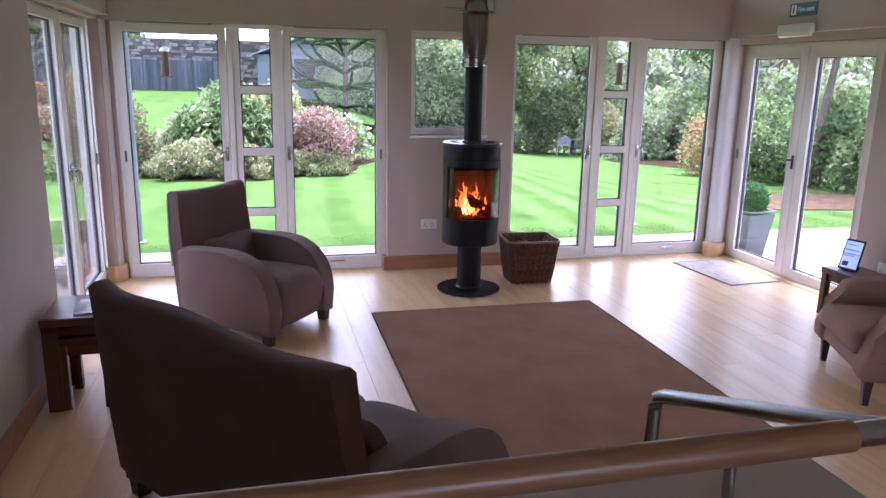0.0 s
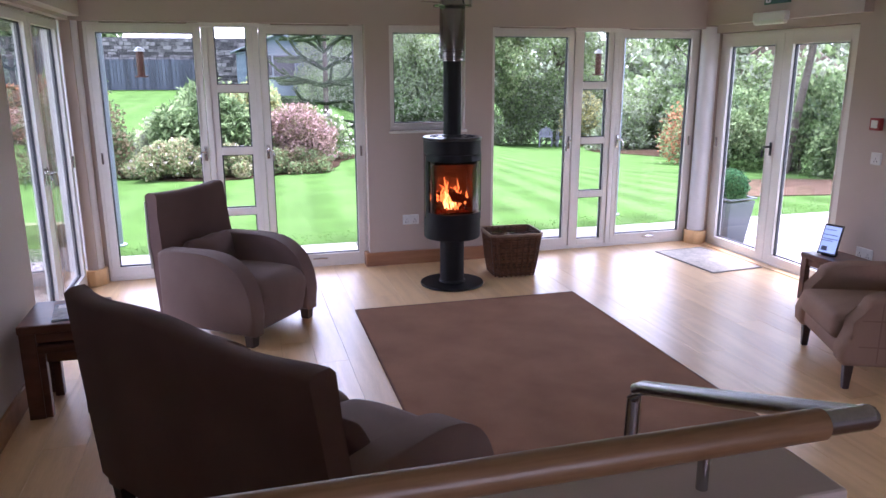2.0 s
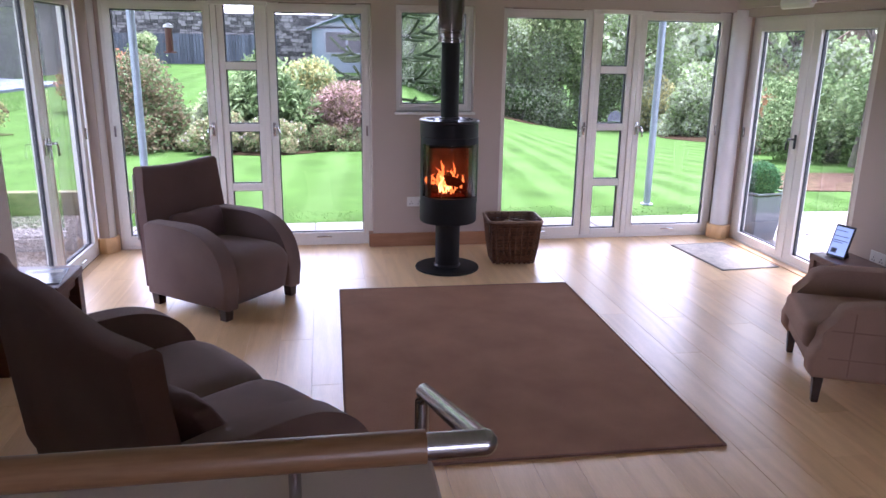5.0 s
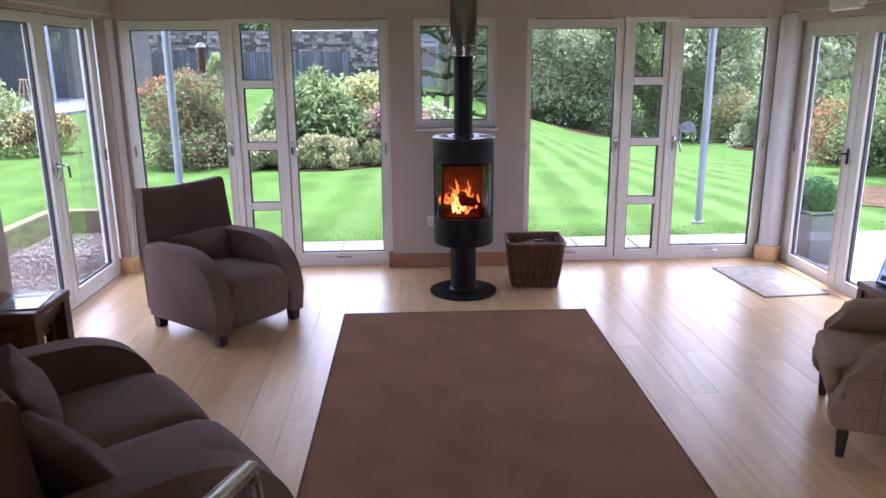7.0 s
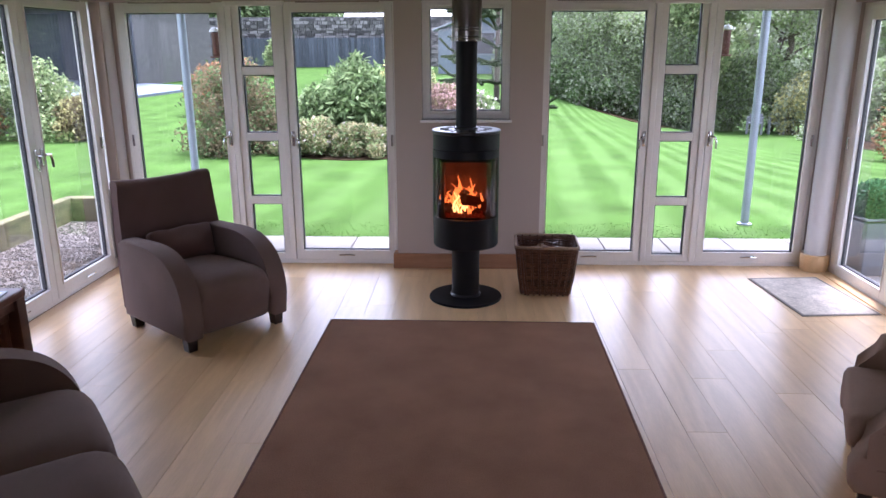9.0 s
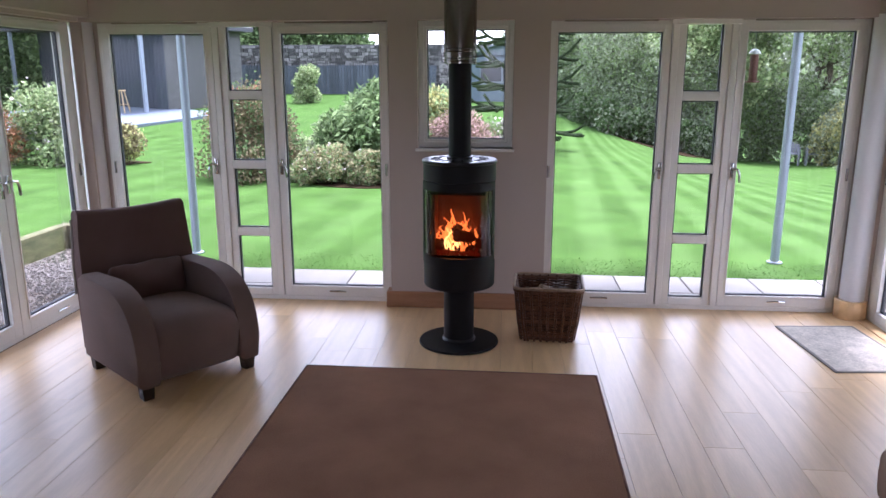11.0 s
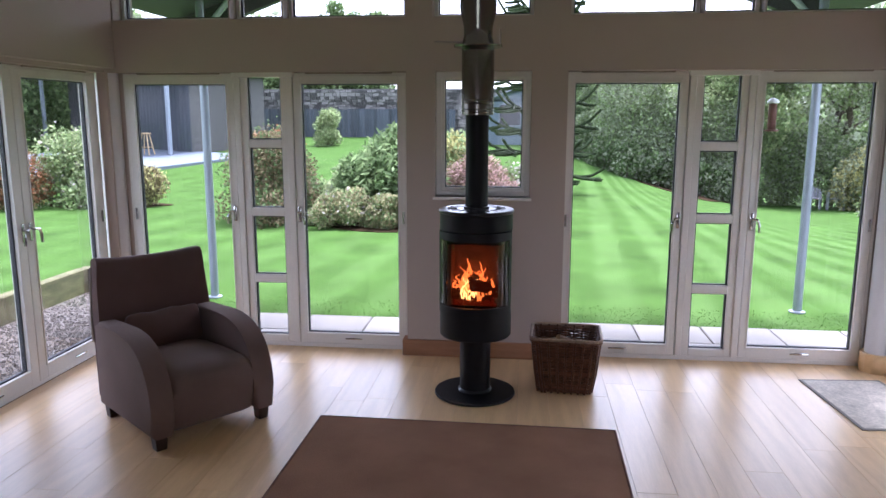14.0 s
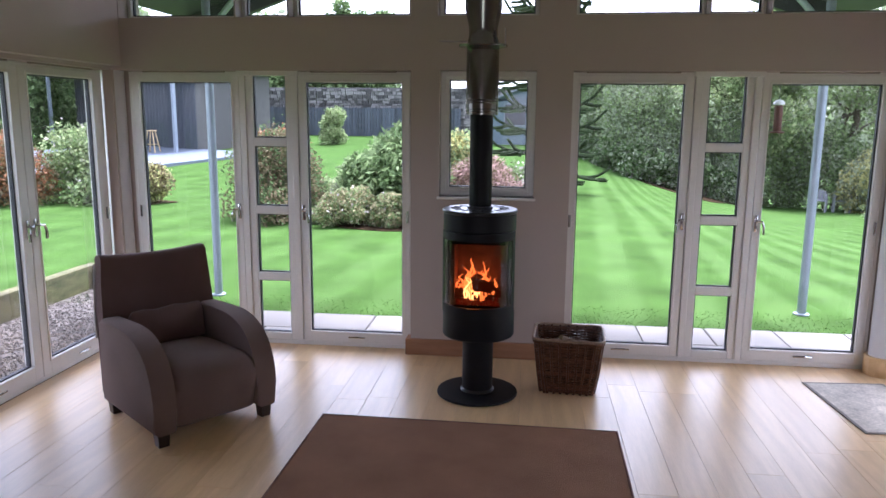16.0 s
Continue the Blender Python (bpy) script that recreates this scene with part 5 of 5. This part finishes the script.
shrub("laurel", "yellow green broad-leaved shrub in the flower bed", 0.6, 16.3, 0.9, 0.6, 1.75, "leaf_yellow", 8000, 0.075, 10, second="leaf_mid")
shrub("feathery_shrub", "tall feathery grey green plant in the bed", -1.0, 15.2, 0.45, 0.45, 1.15, "leaf_grey", 4200, 0.06, 11, second="leaf_light")
shrub("low_shrub", "low green shrub at the back of the bed", -1.9, 16.2, 0.7, 0.5, 0.7, "leaf_mid", 3600, 0.05, 12, second="leaf_light")
shrub("low_shrub", "low dark shrub under the monkey puzzle", 2.35, 19.7, 0.8, 0.5, 0.42, "leaf_dark", 3600, 0.05, 13, second="leaf_mid")

# border shrubs at the right
shrub("border_shrub", "cream and green variegated border shrub", 12.5, 25.0, 0.85, 0.7, 1.8, "leaf_yellow", 6000, 0.08, 21, second="leaf_grey")
shrub("border_shrub", "orange red autumn shrub in the border", 10.5, 15.6, 0.45, 0.4, 1.5, "leaf_orange", 900, 0.07, 22, second="leaf_mid")
shrub("border_shrub", "rounded dark green shrub before the hedge", 10.0, 13.4, 0.55, 0.55, 1.35, "leaf_dark", 4500, 0.07, 23, second="leaf_mid")
shrub("border_shrub", "grey green border shrub under the trees", 12.4, 21.8, 0.8, 0.8, 2.0, "leaf_grey", 6000, 0.08, 24, second="leaf_mid")

# left border by the terrace
shrub("terrace_shrub", "green shrub with cream flowers by the terrace", -7.4, 16.4, 0.9, 0.6, 1.7, "leaf_mid", 5000, 0.07, 31, second="leaf_light", flowers=("petal", 200))
shrub("terrace_shrub", "yellowing perennial clump by the terrace", -6.2, 16.3, 0.7, 0.5, 1.0, "leaf_brown", 4200, 0.06, 32, second="leaf_yellow")
shrub("terrace_shrub", "red leaved shrub by the terrace", -8.6, 15.6, 0.7, 0.6, 1.6, "leaf_orange", 4200, 0.07, 33, second="leaf_brown")
shrub("dwarf_conifer", "small bright green conifer before the far fence", -6.25, 33.0, 0.42, 0.42, 1.75, "leaf_light", 4500, 0.08, 34, second="leaf_mid", r0=0.20)
shrub("red_shrub", "red leaved shrub beside the terrace", -5.0, 22.0, 0.9, 0.7, 1.75, "leaf_brown", 4000, 0.08, 35, second="leaf_orange")


def hedge_run(name, label, pts, w, h, material, second, n, size, seed):
    s = thing(name, label, "hedge")
    rr = random.Random(seed)
    c, rad = [], []
    for (x0, y0), (x1, y1) in zip(pts, pts[1:]):
        L = math.hypot(x1 - x0, y1 - y0)
        for i in range(int(L / (w * 0.42)) + 1):
            u = i * w * 0.42 / L
            for k in range(4):
                x, y = x0 + (x1 - x0) * u + rr.uniform(-w, w) * 0.3, y0 + (y1 - y0) * u + rr.uniform(-w, w) * 0.3
                c.append((x, y, ground_z(x, y) + h * rr.uniform(0.08, 0.9)))
                rad.append(w * rr.uniform(0.32, 0.55))
    leaf_mesh("foliage", leaves(n, c, rad, size, 1.0, 0.3, seed), M[material], s)
    leaf_mesh("foliage", leaves(n // 2, c, [q * 1.05 for q in rad], size, 1.0, 0.15, seed + 9), M[second], s)
    core = bmesh.new()
    for p, q in zip(c[::3], rad[::3]):
        tube([(p[0], p[1], ground_z(p[0], p[1]) - 0.1), (p[0], p[1], p[2])], 0.04, 5, core, 0.5)
    part("stems", core, M["bark"], s)
    return s


hedge_run("hedge", "dense mid green garden hedge behind the border", [(10.9, 4.0), (11.1, 14.0), (12.0, 18.0)], 1.1, 1.45, "leaf_dark", "leaf_mid", 44000, 0.065, 41)
hedge_run("shrub_border", "tall grey green evergreen shrub border", [(3.2, 38.0), (5.2, 30.5), (6.2, 26.9), (8.8, 26.8)], 2.0, 3.6, "leaf_grey", "leaf_mid", 130000, 0.064, 42)
hedge_run("shrub_border", "low dark leafy shrubs at the lawn edge", [(3.6, 34.5), (4.9, 28.5), (5.7, 25.9), (9.0, 25.7)], 0.9, 0.9, "leaf_dark", "leaf_grey", 16000, 0.08, 47)
hedge_run("hedge", "broken green shrub line beyond the border", [(13.6, 24.0), (14.6, 18.0), (15.0, 12.0)], 1.6, 2.3, "leaf_mid", "leaf_grey", 16000, 0.11, 48)
hedge_run("hedge", "loose green shrubs behind the garden chairs", [(8.8, 27.6), (11.2, 27.8), (13.7, 25.6)], 1.5, 2.7, "leaf_mid", "leaf_grey", 22000, 0.075, 51)
hedge_run("woodland", "distant belt of trees beyond the gardens", [(-60, 60), (-26, 88)], 9.0, 8.5, "leaf_grey", "leaf_mid", 12000, 0.7, 49)
hedge_run("woodland", "distant belt of trees beyond the gardens", [(6, 95), (30, 95), (70, 60), (85, 10)], 9.0, 8.5, "leaf_grey", "leaf_mid", 22000, 0.7, 50)
hedge_run("hedge", "dark evergreen hedge behind the garden wall", [(-24, 42.0), (-14, 42.5), (-6.3, 42.5)], 3.0, 5.2, "leaf_dark", "leaf_mid", 30000, 0.2, 43)
hedge_run("hedge", "dark evergreen hedge beyond the terrace", [(-22.0, 12.0), (-20.0, 24.0), (-19.0, 40.0)], 2.6, 3.6, "leaf_dark", "leaf_mid", 20000, 0.17, 44)


def tree(name, label, x, y, h, spread, trunk_r, material, second, n, size, seed, bare=0.28):
    n, size = int(n * 1.4), size * 0.8
    t = thing(name, label, "tree", pose(x, y, ground_z(x, y) - 0.05))
    rr = random.Random(seed)
    tr = tube([(0, 0, 0), (0.05 * h * rr.uniform(-1, 1), 0.03 * h * rr.uniform(-1, 1), h * 0.4), (0.06 * h * rr.uniform(-1, 1), 0.04 * h * rr.uniform(-1, 1), h * 0.75)], trunk_r, 9, None, 0.35)
    c, rad = [], []
    for i in range(16):
        a = rr.uniform(0, 6.28)
        z0 = h * rr.uniform(bare, 0.6)
        L = spread * rr.uniform(0.45, 1.0)
        z1 = min(h, z0 + h * rr.uniform(0.08, 0.38))
        e = Vector((L * math.cos(a), L * math.sin(a), z1))
        tube([(0, 0, z0), (e.x * 0.5, e.y * 0.5, (z0 + z1) / 2 + 0.1), e], trunk_r * 0.38, 6, tr, 0.3)
        for k in range(4):
            u = rr.uniform(0.45, 1.05)
            c.append((e.x * u + rr.uniform(-0.4, 0.4), e.y * u + rr.uniform(-0.4, 0.4), z0 + (z1 - z0) * u + rr.uniform(-0.2, 0.5)))
            rad.append(spread * rr.uniform(0.14, 0.30))
    for k in range(10):
        c.append((rr.uniform(-0.35, 0.35) * spread, rr.uniform(-0.35, 0.35) * spread, h * rr.uniform(0.7, 1.0)))
        rad.append(spread * rr.uniform(0.15, 0.3))
    part("trunk", tr, M["bark"], t, smooth=60)
    cr = leaf_mesh("crown", leaves(n, c, rad, size, 0.85, 0.55, seed), M[material], t)
    leaf_mesh("leaf_sprays", leaves(n // 2, c, [q * 1.08 for q in rad], size, 0.85, 0.3, seed + 3), M[second], cr)
    return t


tree("garden_tree", "spreading green garden tree behind the border", 9.5, 27.4, 6.2, 2.7, 0.13, "leaf_mid", "leaf_light", 16000, 0.11, 51, 0.2)
tree("garden_tree", "multi-stemmed tree with airy light foliage", 12.4, 27.3, 7.5, 2.5, 0.15, "leaf_mid", "leaf_grey", 9000, 0.11, 52)
tree("garden_tree", "dark green tree behind the hedge", 14.6, 20.5, 7.0, 2.2, 0.14, "leaf_dark", "leaf_mid", 4200, 0.12, 53)
tree("garden_tree", "thin birch-like tree before the hedge", 10.4, 12.15, 6.5, 1.5, 0.09, "leaf_mid", "leaf_grey", 3200, 0.09, 54)
tree("garden_tree", "tall tree beyond the hedge", 15.5, 11.5, 6.5, 2.3, 0.15, "leaf_dark", "leaf_mid", 4200, 0.12, 55)
tree("garden_tree", "bushy pale green tree in the shrub border", 6.2, 33.5, 5.0, 2.2, 0.14, "leaf_grey", "leaf_light", 14000, 0.13, 56, 0.12)
tree("garden_tree", "tall tree beyond the shed", 4.5, 46.0, 4.6, 2.6, 0.2, "leaf_dark", "leaf_grey", 9000, 0.2, 57)
tree("garden_tree", "tall conifer-dark tree beyond the wall", -9.0, 46.0, 7.0, 2.4, 0.22, "leaf_dark", "leaf_mid", 10000, 0.2, 58)
tree("garden_tree", "tall tree beyond the terrace", -20.0, 33.0, 9.0, 3.0, 0.22, "leaf_dark", "leaf_mid", 10000, 0.2, 59)


# monkey puzzle
def monkey_puzzle(x, y):
    t = thing("monkey_puzzle", "monkey puzzle tree with spiky drooping whorled branches", "tree", pose(x, y, ground_z(x, y) - 0.03))
    H = 4.9
    part("trunk", tube([(0, 0, 0), (0.02, 0, H * 0.5), (0.0, 0.01, H)], 0.085, 12, None, 0.3), M["bark"], t, smooth=60)
    rr = random.Random(12)
    V, F = [], []
    r = np.random.default_rng(3)
    for tier in range(10):
        z = 0.55 + tier * 0.44
        L = 1.60 * (1 - 0.40 * tier / 9)
        for k in range(5):
            a = radians(72 * k + tier * 27 + rr.uniform(-10, 10))
            rise = min(0.85, -0.08 + 0.17 * tier) + rr.uniform(-0.08, 0.08)
            pts = []
            for i in range(7):
                u = i / 6
                pts.append(Vector((L * u * math.cos(a), L * u * math.sin(a), z + L * (rise * u + 0.05 * math.sin(math.pi * u) - 0.10 * math.sin(math.pi * u * u) + 0.14 * u ** 3))))
            limbs = [pts]
            for s in (-1, 1):
                for i, ang, lf in ((3, 42, 0.42), (4, 34, 0.34)):
                    b = a + s * radians(ang)
                    o = pts[i]
                    limbs.append([o + Vector((math.cos(b), math.sin(b), 0.0)) * L * lf * q + Vector((0, 0, 0.10 * q * q - 0.16 * q)) for q in (0, 0.33, 0.66, 1)])
            br = bmesh.new()
            for q in limbs:
                tube(q, 0.046, 6, br, 0.7)
                for p0, p1 in zip(q, q[1:]):
                    d = (p1 - p0)
                    m = max(3, int(d.length / 0.008))
                    for j in range(m):
                        c = p0 + d * (j / m)
                        n = Vector(r.normal(size=3))
                        out = (n - n.project(d)).normalized()
                        tip = c + out * 0.050 + d.normalized() * 0.06
                        w = out.cross(d).normalized() * 0.026
                        k0 = len(V)
                        V.extend([tuple(c - w), tuple(c + w), tuple(tip)])
                        F.append((k0, k0 + 1, k0 + 2))
            part("branch", br, M["monkey"], t)
    raw("spiky_leaves", V, F, M["monkey"], t, "stiff dark green scale leaves")


monkey_puzzle(2.58, 20.1)


# ---- garden buildings and furniture ----
def stone_wall(x0, x1, y, z0, h):
    w = thing("garden_wall", "old grey rubble stone garden wall", "wall")
    part("core", box(x0, x1, y + 0.06, y + 0.40, z0 - 1.0, z0 + h + 0.13), M["mortar"], w)
    rr = random.Random(9)
    bm = bmesh.new()
    z = z0 - 0.3
    V, F = [], []
    while z < z0 + h:
        hh = rr.uniform(0.10, 0.18)
        x = x0
        while x < x1:
            L = rr.uniform(0.16, 0.42)
            e = [rr.uniform(-0.02, 0.02) for _ in range(8)]
            f = y - rr.uniform(0.0, 0.05)
            k = len(V)
            V += [(x + 0.015 + e[0], f, z + 0.012 + e[1]), (x + L - 0.015 + e[2], f, z + 0.012 + e[3]), (x + L - 0.015 + e[4], f, z + hh - 0.012 + e[5]), (x + 0.015 + e[6], f, z + hh - 0.012 + e[7])]
            V += [(a, y + 0.12, c) for a, b, c in V[k:k + 4]]
            F += [(k, k + 1, k + 2, k + 3), (k, k + 4, k + 5, k + 1), (k + 1, k + 5, k + 6, k + 2), (k + 2, k + 6, k + 7, k + 3), (k + 3, k + 7, k + 4, k)]
            x += L
        z += hh
    tagged(raw("stones", V, F, M["stone"], w), kind="stuff")


stone_wall(-16.0, 9.0, 38.0, ground_z(-4, 38.0), 2.22)


def board_fence(x0, x1, y, z0, h):
    fe = thing("board_fence", "weathered blue grey board fence against the garden wall", "fence")
    rr = random.Random(31)
    x = x0
    while x < x1:
        part("board", box(x, x + 0.135, y, y + 0.022, z0 - 0.25, z0 + h + rr.uniform(-0.02, 0.02), 0.004, 1), M["fence_blue"], fe)
        x += 0.15
    for z in (0.3, h - 0.2):
        part("rail", box(x0, x1, y + 0.0225, y + 0.07, z0 + z, z0 + z + 0.09), M["fence_blue"], fe)
    x = x0
    while x < x1:
        part("post", box(x - 0.05, x + 0.05, y + 0.03, y + 0.13, z0 - 0.4, z0 + h + 0.03, 0.006, 1), M["fence_blue"], fe)
        x += 1.8


board_fence(-15.0, -1.2, 37.75, ground_z(-4, 37.75), 1.38)

sh = thing("shed", "blue grey timber garden shed with a pitched roof", "shed", pose(2.25, 34.0, ground_z(2.25, 34.0) - 0.13))
for i in range(13):
    part("board", box(-1.75, 1.75, -0.03 - 0.004 * (i % 2), 0.0, 0.16 * i, 0.16 * i + 0.165, 0.004, 1), M["shed_blue"], sh)
part("body", box(-1.75, 1.75, 0.0, 2.4, 0.0, 2.0), M["shed_blue"], sh)
part("gable", extrude([(-0.03, 2.0), (2.4, 2.0), (1.2, 2.05)], -1.75, 1.75), M["shed_blue"], sh)
rf = bmesh.new()
for s in (-1, 1):
    merge(rf, box(0, 2.15, -0.35, 2.7, 0.0, 0.06, 0.01, 1), pose(0, 0, 2.75, 0, 21, 0) if s > 0 else pose(0, 0, 2.75, 0, 180 - 21, 0))
part("roof", rf, M["shed_roof"], sh)
fg = bmesh.new()
vv = [fg.verts.new(c) for c in ((-1.75, -0.03, 2.0), (1.75, -0.03, 2.0), (0, -0.03, 2.72), (-1.75, 0.0, 2.0), (1.75, 0.0, 2.0), (0, 0.0, 2.72))]
for f in ((0, 1, 2), (5, 4, 3), (0, 3, 4, 1), (1, 4, 5, 2), (2, 5, 3, 0)):
    fg.faces.new([vv[i] for i in f])
part("gable", fg, M["shed_blue"], sh)
wd = part("window", ring(-1.22, 0.74, 0.92, 1.90, 0.05, -0.09, -0.02), M["shed_roof"], sh, "pale blue grey shed window frame")
for x0, x1 in ((-1.16, -0.29), (-0.21, 0.68)):
    part("window_pane", box(x0, x1, -0.06, -0.045, 0.98, 1.84), M["gasket"], wd, "dark shed window pane")
part("mullion", box(-0.285, -0.215, -0.085, -0.035, 0.98, 1.84), M["shed_roof"], wd)

# dark clad summer house with a deck
zz = ground_z(-10, 24)
dk = thing("deck", "grey timber terrace deck in front of the dark outbuilding", "deck", pose(-11.7, 26.45, ground_z(-11.7, 26.45), 2.7, 1.26, -25))
for i in range(48):
    part("deck_board", box(-5.0, 2.85, -4.6 + 0.16 * i, -4.6 + 0.16 * i + 0.15, 0.06, 0.10, 0.004, 1), M["deck"], dk)
part("fascia", box(2.86, 2.90, -4.6, 3.07, -0.25, 0.10), M["deck"], dk)
part("frame", box(-4.9, 2.84, -4.55, 3.0, -0.5, 0.055), M["eave_dark"], dk)
oh = thing("outbuilding", "dark clad garden outbuilding behind the deck", "outbuilding", pose(-12.55, 29.9, zz - 0.2, 0, 0, -25))
part("core", box(-5.8, 2.0, 0.05, 4.0, -0.3, 3.6), M["mortar"], oh)
for i in range(39):
    part("cladding_board", box(-5.8 + 0.2 * i, -5.8 + 0.2 * i + 0.19, 0.0, 0.05, -0.2, 3.6, 0.006, 1), M["slate"], oh)
part("roof", box(-6.2, 2.5, -1.4, 4.3, 3.6, 3.8, 0.02, 1), M["eave_dark"], oh)
for x in (-5.7, 2.3):
    part("post", box(x - 0.06, x + 0.06, -1.3, -1.18, 0.1, 3.6), M["post_metal"], oh)
stool = thing("garden_stool", "tall wooden stool standing on the deck", "stool", pose(-11.9, 27.75, ground_z(-11.9, 27.75) + 0.09))
part("seat", lathe([(0.19, 0.78), (0.20, 0.79), (0.20, 0.82), (0.19, 0.83)], 18), M["log_end"], stool)
for a in (45, 135, 225, 315):
    c, s = math.cos(radians(a)), math.sin(radians(a))
    part("leg", tube([(0.30 * c, 0.30 * s, 0.0), (0.13 * c, 0.13 * s, 0.79)], 0.024, 7), M["log_end"], stool)
for a in (45, 135):
    c, s = math.cos(radians(a)) * 0.235, math.sin(radians(a)) * 0.235
    part("rung", tube([(c, s, 0.30), (-c, -s, 0.30)], 0.016, 6), M["log_end"], stool)

# neighbouring house beyond the hedge
nh = thing("neighbour_house", "brown tiled house seen over the hedge", "house", pose(20.5, 24.5, -3.6, 0, 0, 50))
part("wall", box(-5, 5, -4, 4, 0, 3.2), M["render_wall"], nh)
part("roof", extrude([(-4.6, 3.1), (4.6, 3.1), (0, 6.6)], -5.4, 5.4, 0.03, 1), M["roof_tile"], nh)
gw = part("window", ring(-2.4, -1.0, 1.0, 2.3, 0.08, -4.05, -3.99), M["frame"], nh)
part("window_pane", box(-2.33, -1.07, -4.03, -4.02, 1.07, 2.23), M["gasket"], gw)


def garden_chair(m):
    c = thing("garden_chair", "grey slatted garden chair under the trees", "garden chair", m, "garden chairs")
    part("seat", box(-0.20, 0.20, -0.21, 0.21, 0.37, 0.40, 0.01), M["chair_grey"], c)
    for i in range(5):
        part("back_slat", box(-0.195 + 0.08 * i, -0.195 + 0.08 * i + 0.066, 0.19, 0.215, 0.40, 0.72 - 0.03 * abs(i - 2), 0.008), M["chair_grey"], c)
    for x in (-0.22, 0.22):
        part("armrest", box(x - 0.025, x + 0.025, -0.23, 0.22, 0.56, 0.585, 0.01), M["chair_grey"], c)
        for y in (-0.20, 0.20):
            part("leg", box(x - 0.02, x + 0.02, y - 0.02, y + 0.02, 0.0, 0.56, 0.006), M["chair_grey"], c)
    return c


gc = garden_chair(pose(11.15, 25.3, ground_z(11.15, 25.3) - 0.02, 0, 0, -25))
copy_thing(gc, pose(11.8, 25.2, ground_z(11.8, 25.2) - 0.02, 0, 0, -15))

# planter with box ball
pl = thing("planter", "tapered grey planter with a clipped box ball", "planter", pose(5.245, 6.90, -0.062, 0, 0, 10))
own = box(-0.13, 0.13, -0.13, 0.13, 0.0, 0.46, 0.008)
for v in own.verts:
    k = 1 + 0.42 * v.co.z / 0.46
    v.co.x *= k
    v.co.y *= k
part("pot", own, M["planter"], pl)
part("rim", ring(-0.195, 0.195, -0.195, 0.195, 0.03, 0.0, 0.02), M["planter"], pl, pos=pose(0, 0, 0.478, 90, 0, 0))
part("soil", box(-0.16, 0.16, -0.16, 0.16, 0.43, 0.462), M["soil"], pl)
bl = leaf_mesh("box_ball", leaves(5200, [(0, 0, 0.60)], [0.165], 0.018, 1.0, 0.12, 77), M["topiary"], pl, "clipped round box foliage")
part("ball_core", lathe([(0.02, 0.46), (0.10, 0.50), (0.135, 0.58), (0.13, 0.65), (0.09, 0.72), (0.02, 0.745)], 16), M["leaf_dark"], bl)

# ---- floor boards and slabs ----
slabs(pav, -1.3, 8.2, 6.965, 8.01, 0.60, 0.52, 1)
slabs(pav_e, 5.0, 6.9, 3.0, 6.95, 0.60, 0.52, 2)
rr = random.Random(21)
BW = 0.196
meshes = {}
x = XL + 0.001
row = 0
while x < XR - 0.02:
    w = min(BW, XR - x)
    y = 1.06 - rr.uniform(0.0, 1.6)
    while y < FY + 0.02:
        L = rr.choice((1.5, 1.8, 2.1))
        y0, y1 = max(y, 1.06), min(y + L, FY + 0.02)
        if y1 - y0 > 0.05:
            key = (round(w, 3), round(y1 - y0, 2))
            if key not in meshes:
                b = box(0.0004, w - 0.0004, 0.0004, key[1] - 0.0004, -0.012, 0.0, 0.0010, 1)
                me = bpy.data.meshes.new("plank")
                b.to_mesh(me)
                b.free()
                me.materials.append(M["oak_floor"])
                meshes[key] = me
            o = new("plank", meshes[key])
            o.parent = floor
            o.matrix_basis = pose(x, y0, rr.uniform(-0.0006, 0.0))
        y += L
    x += BW
    row += 1
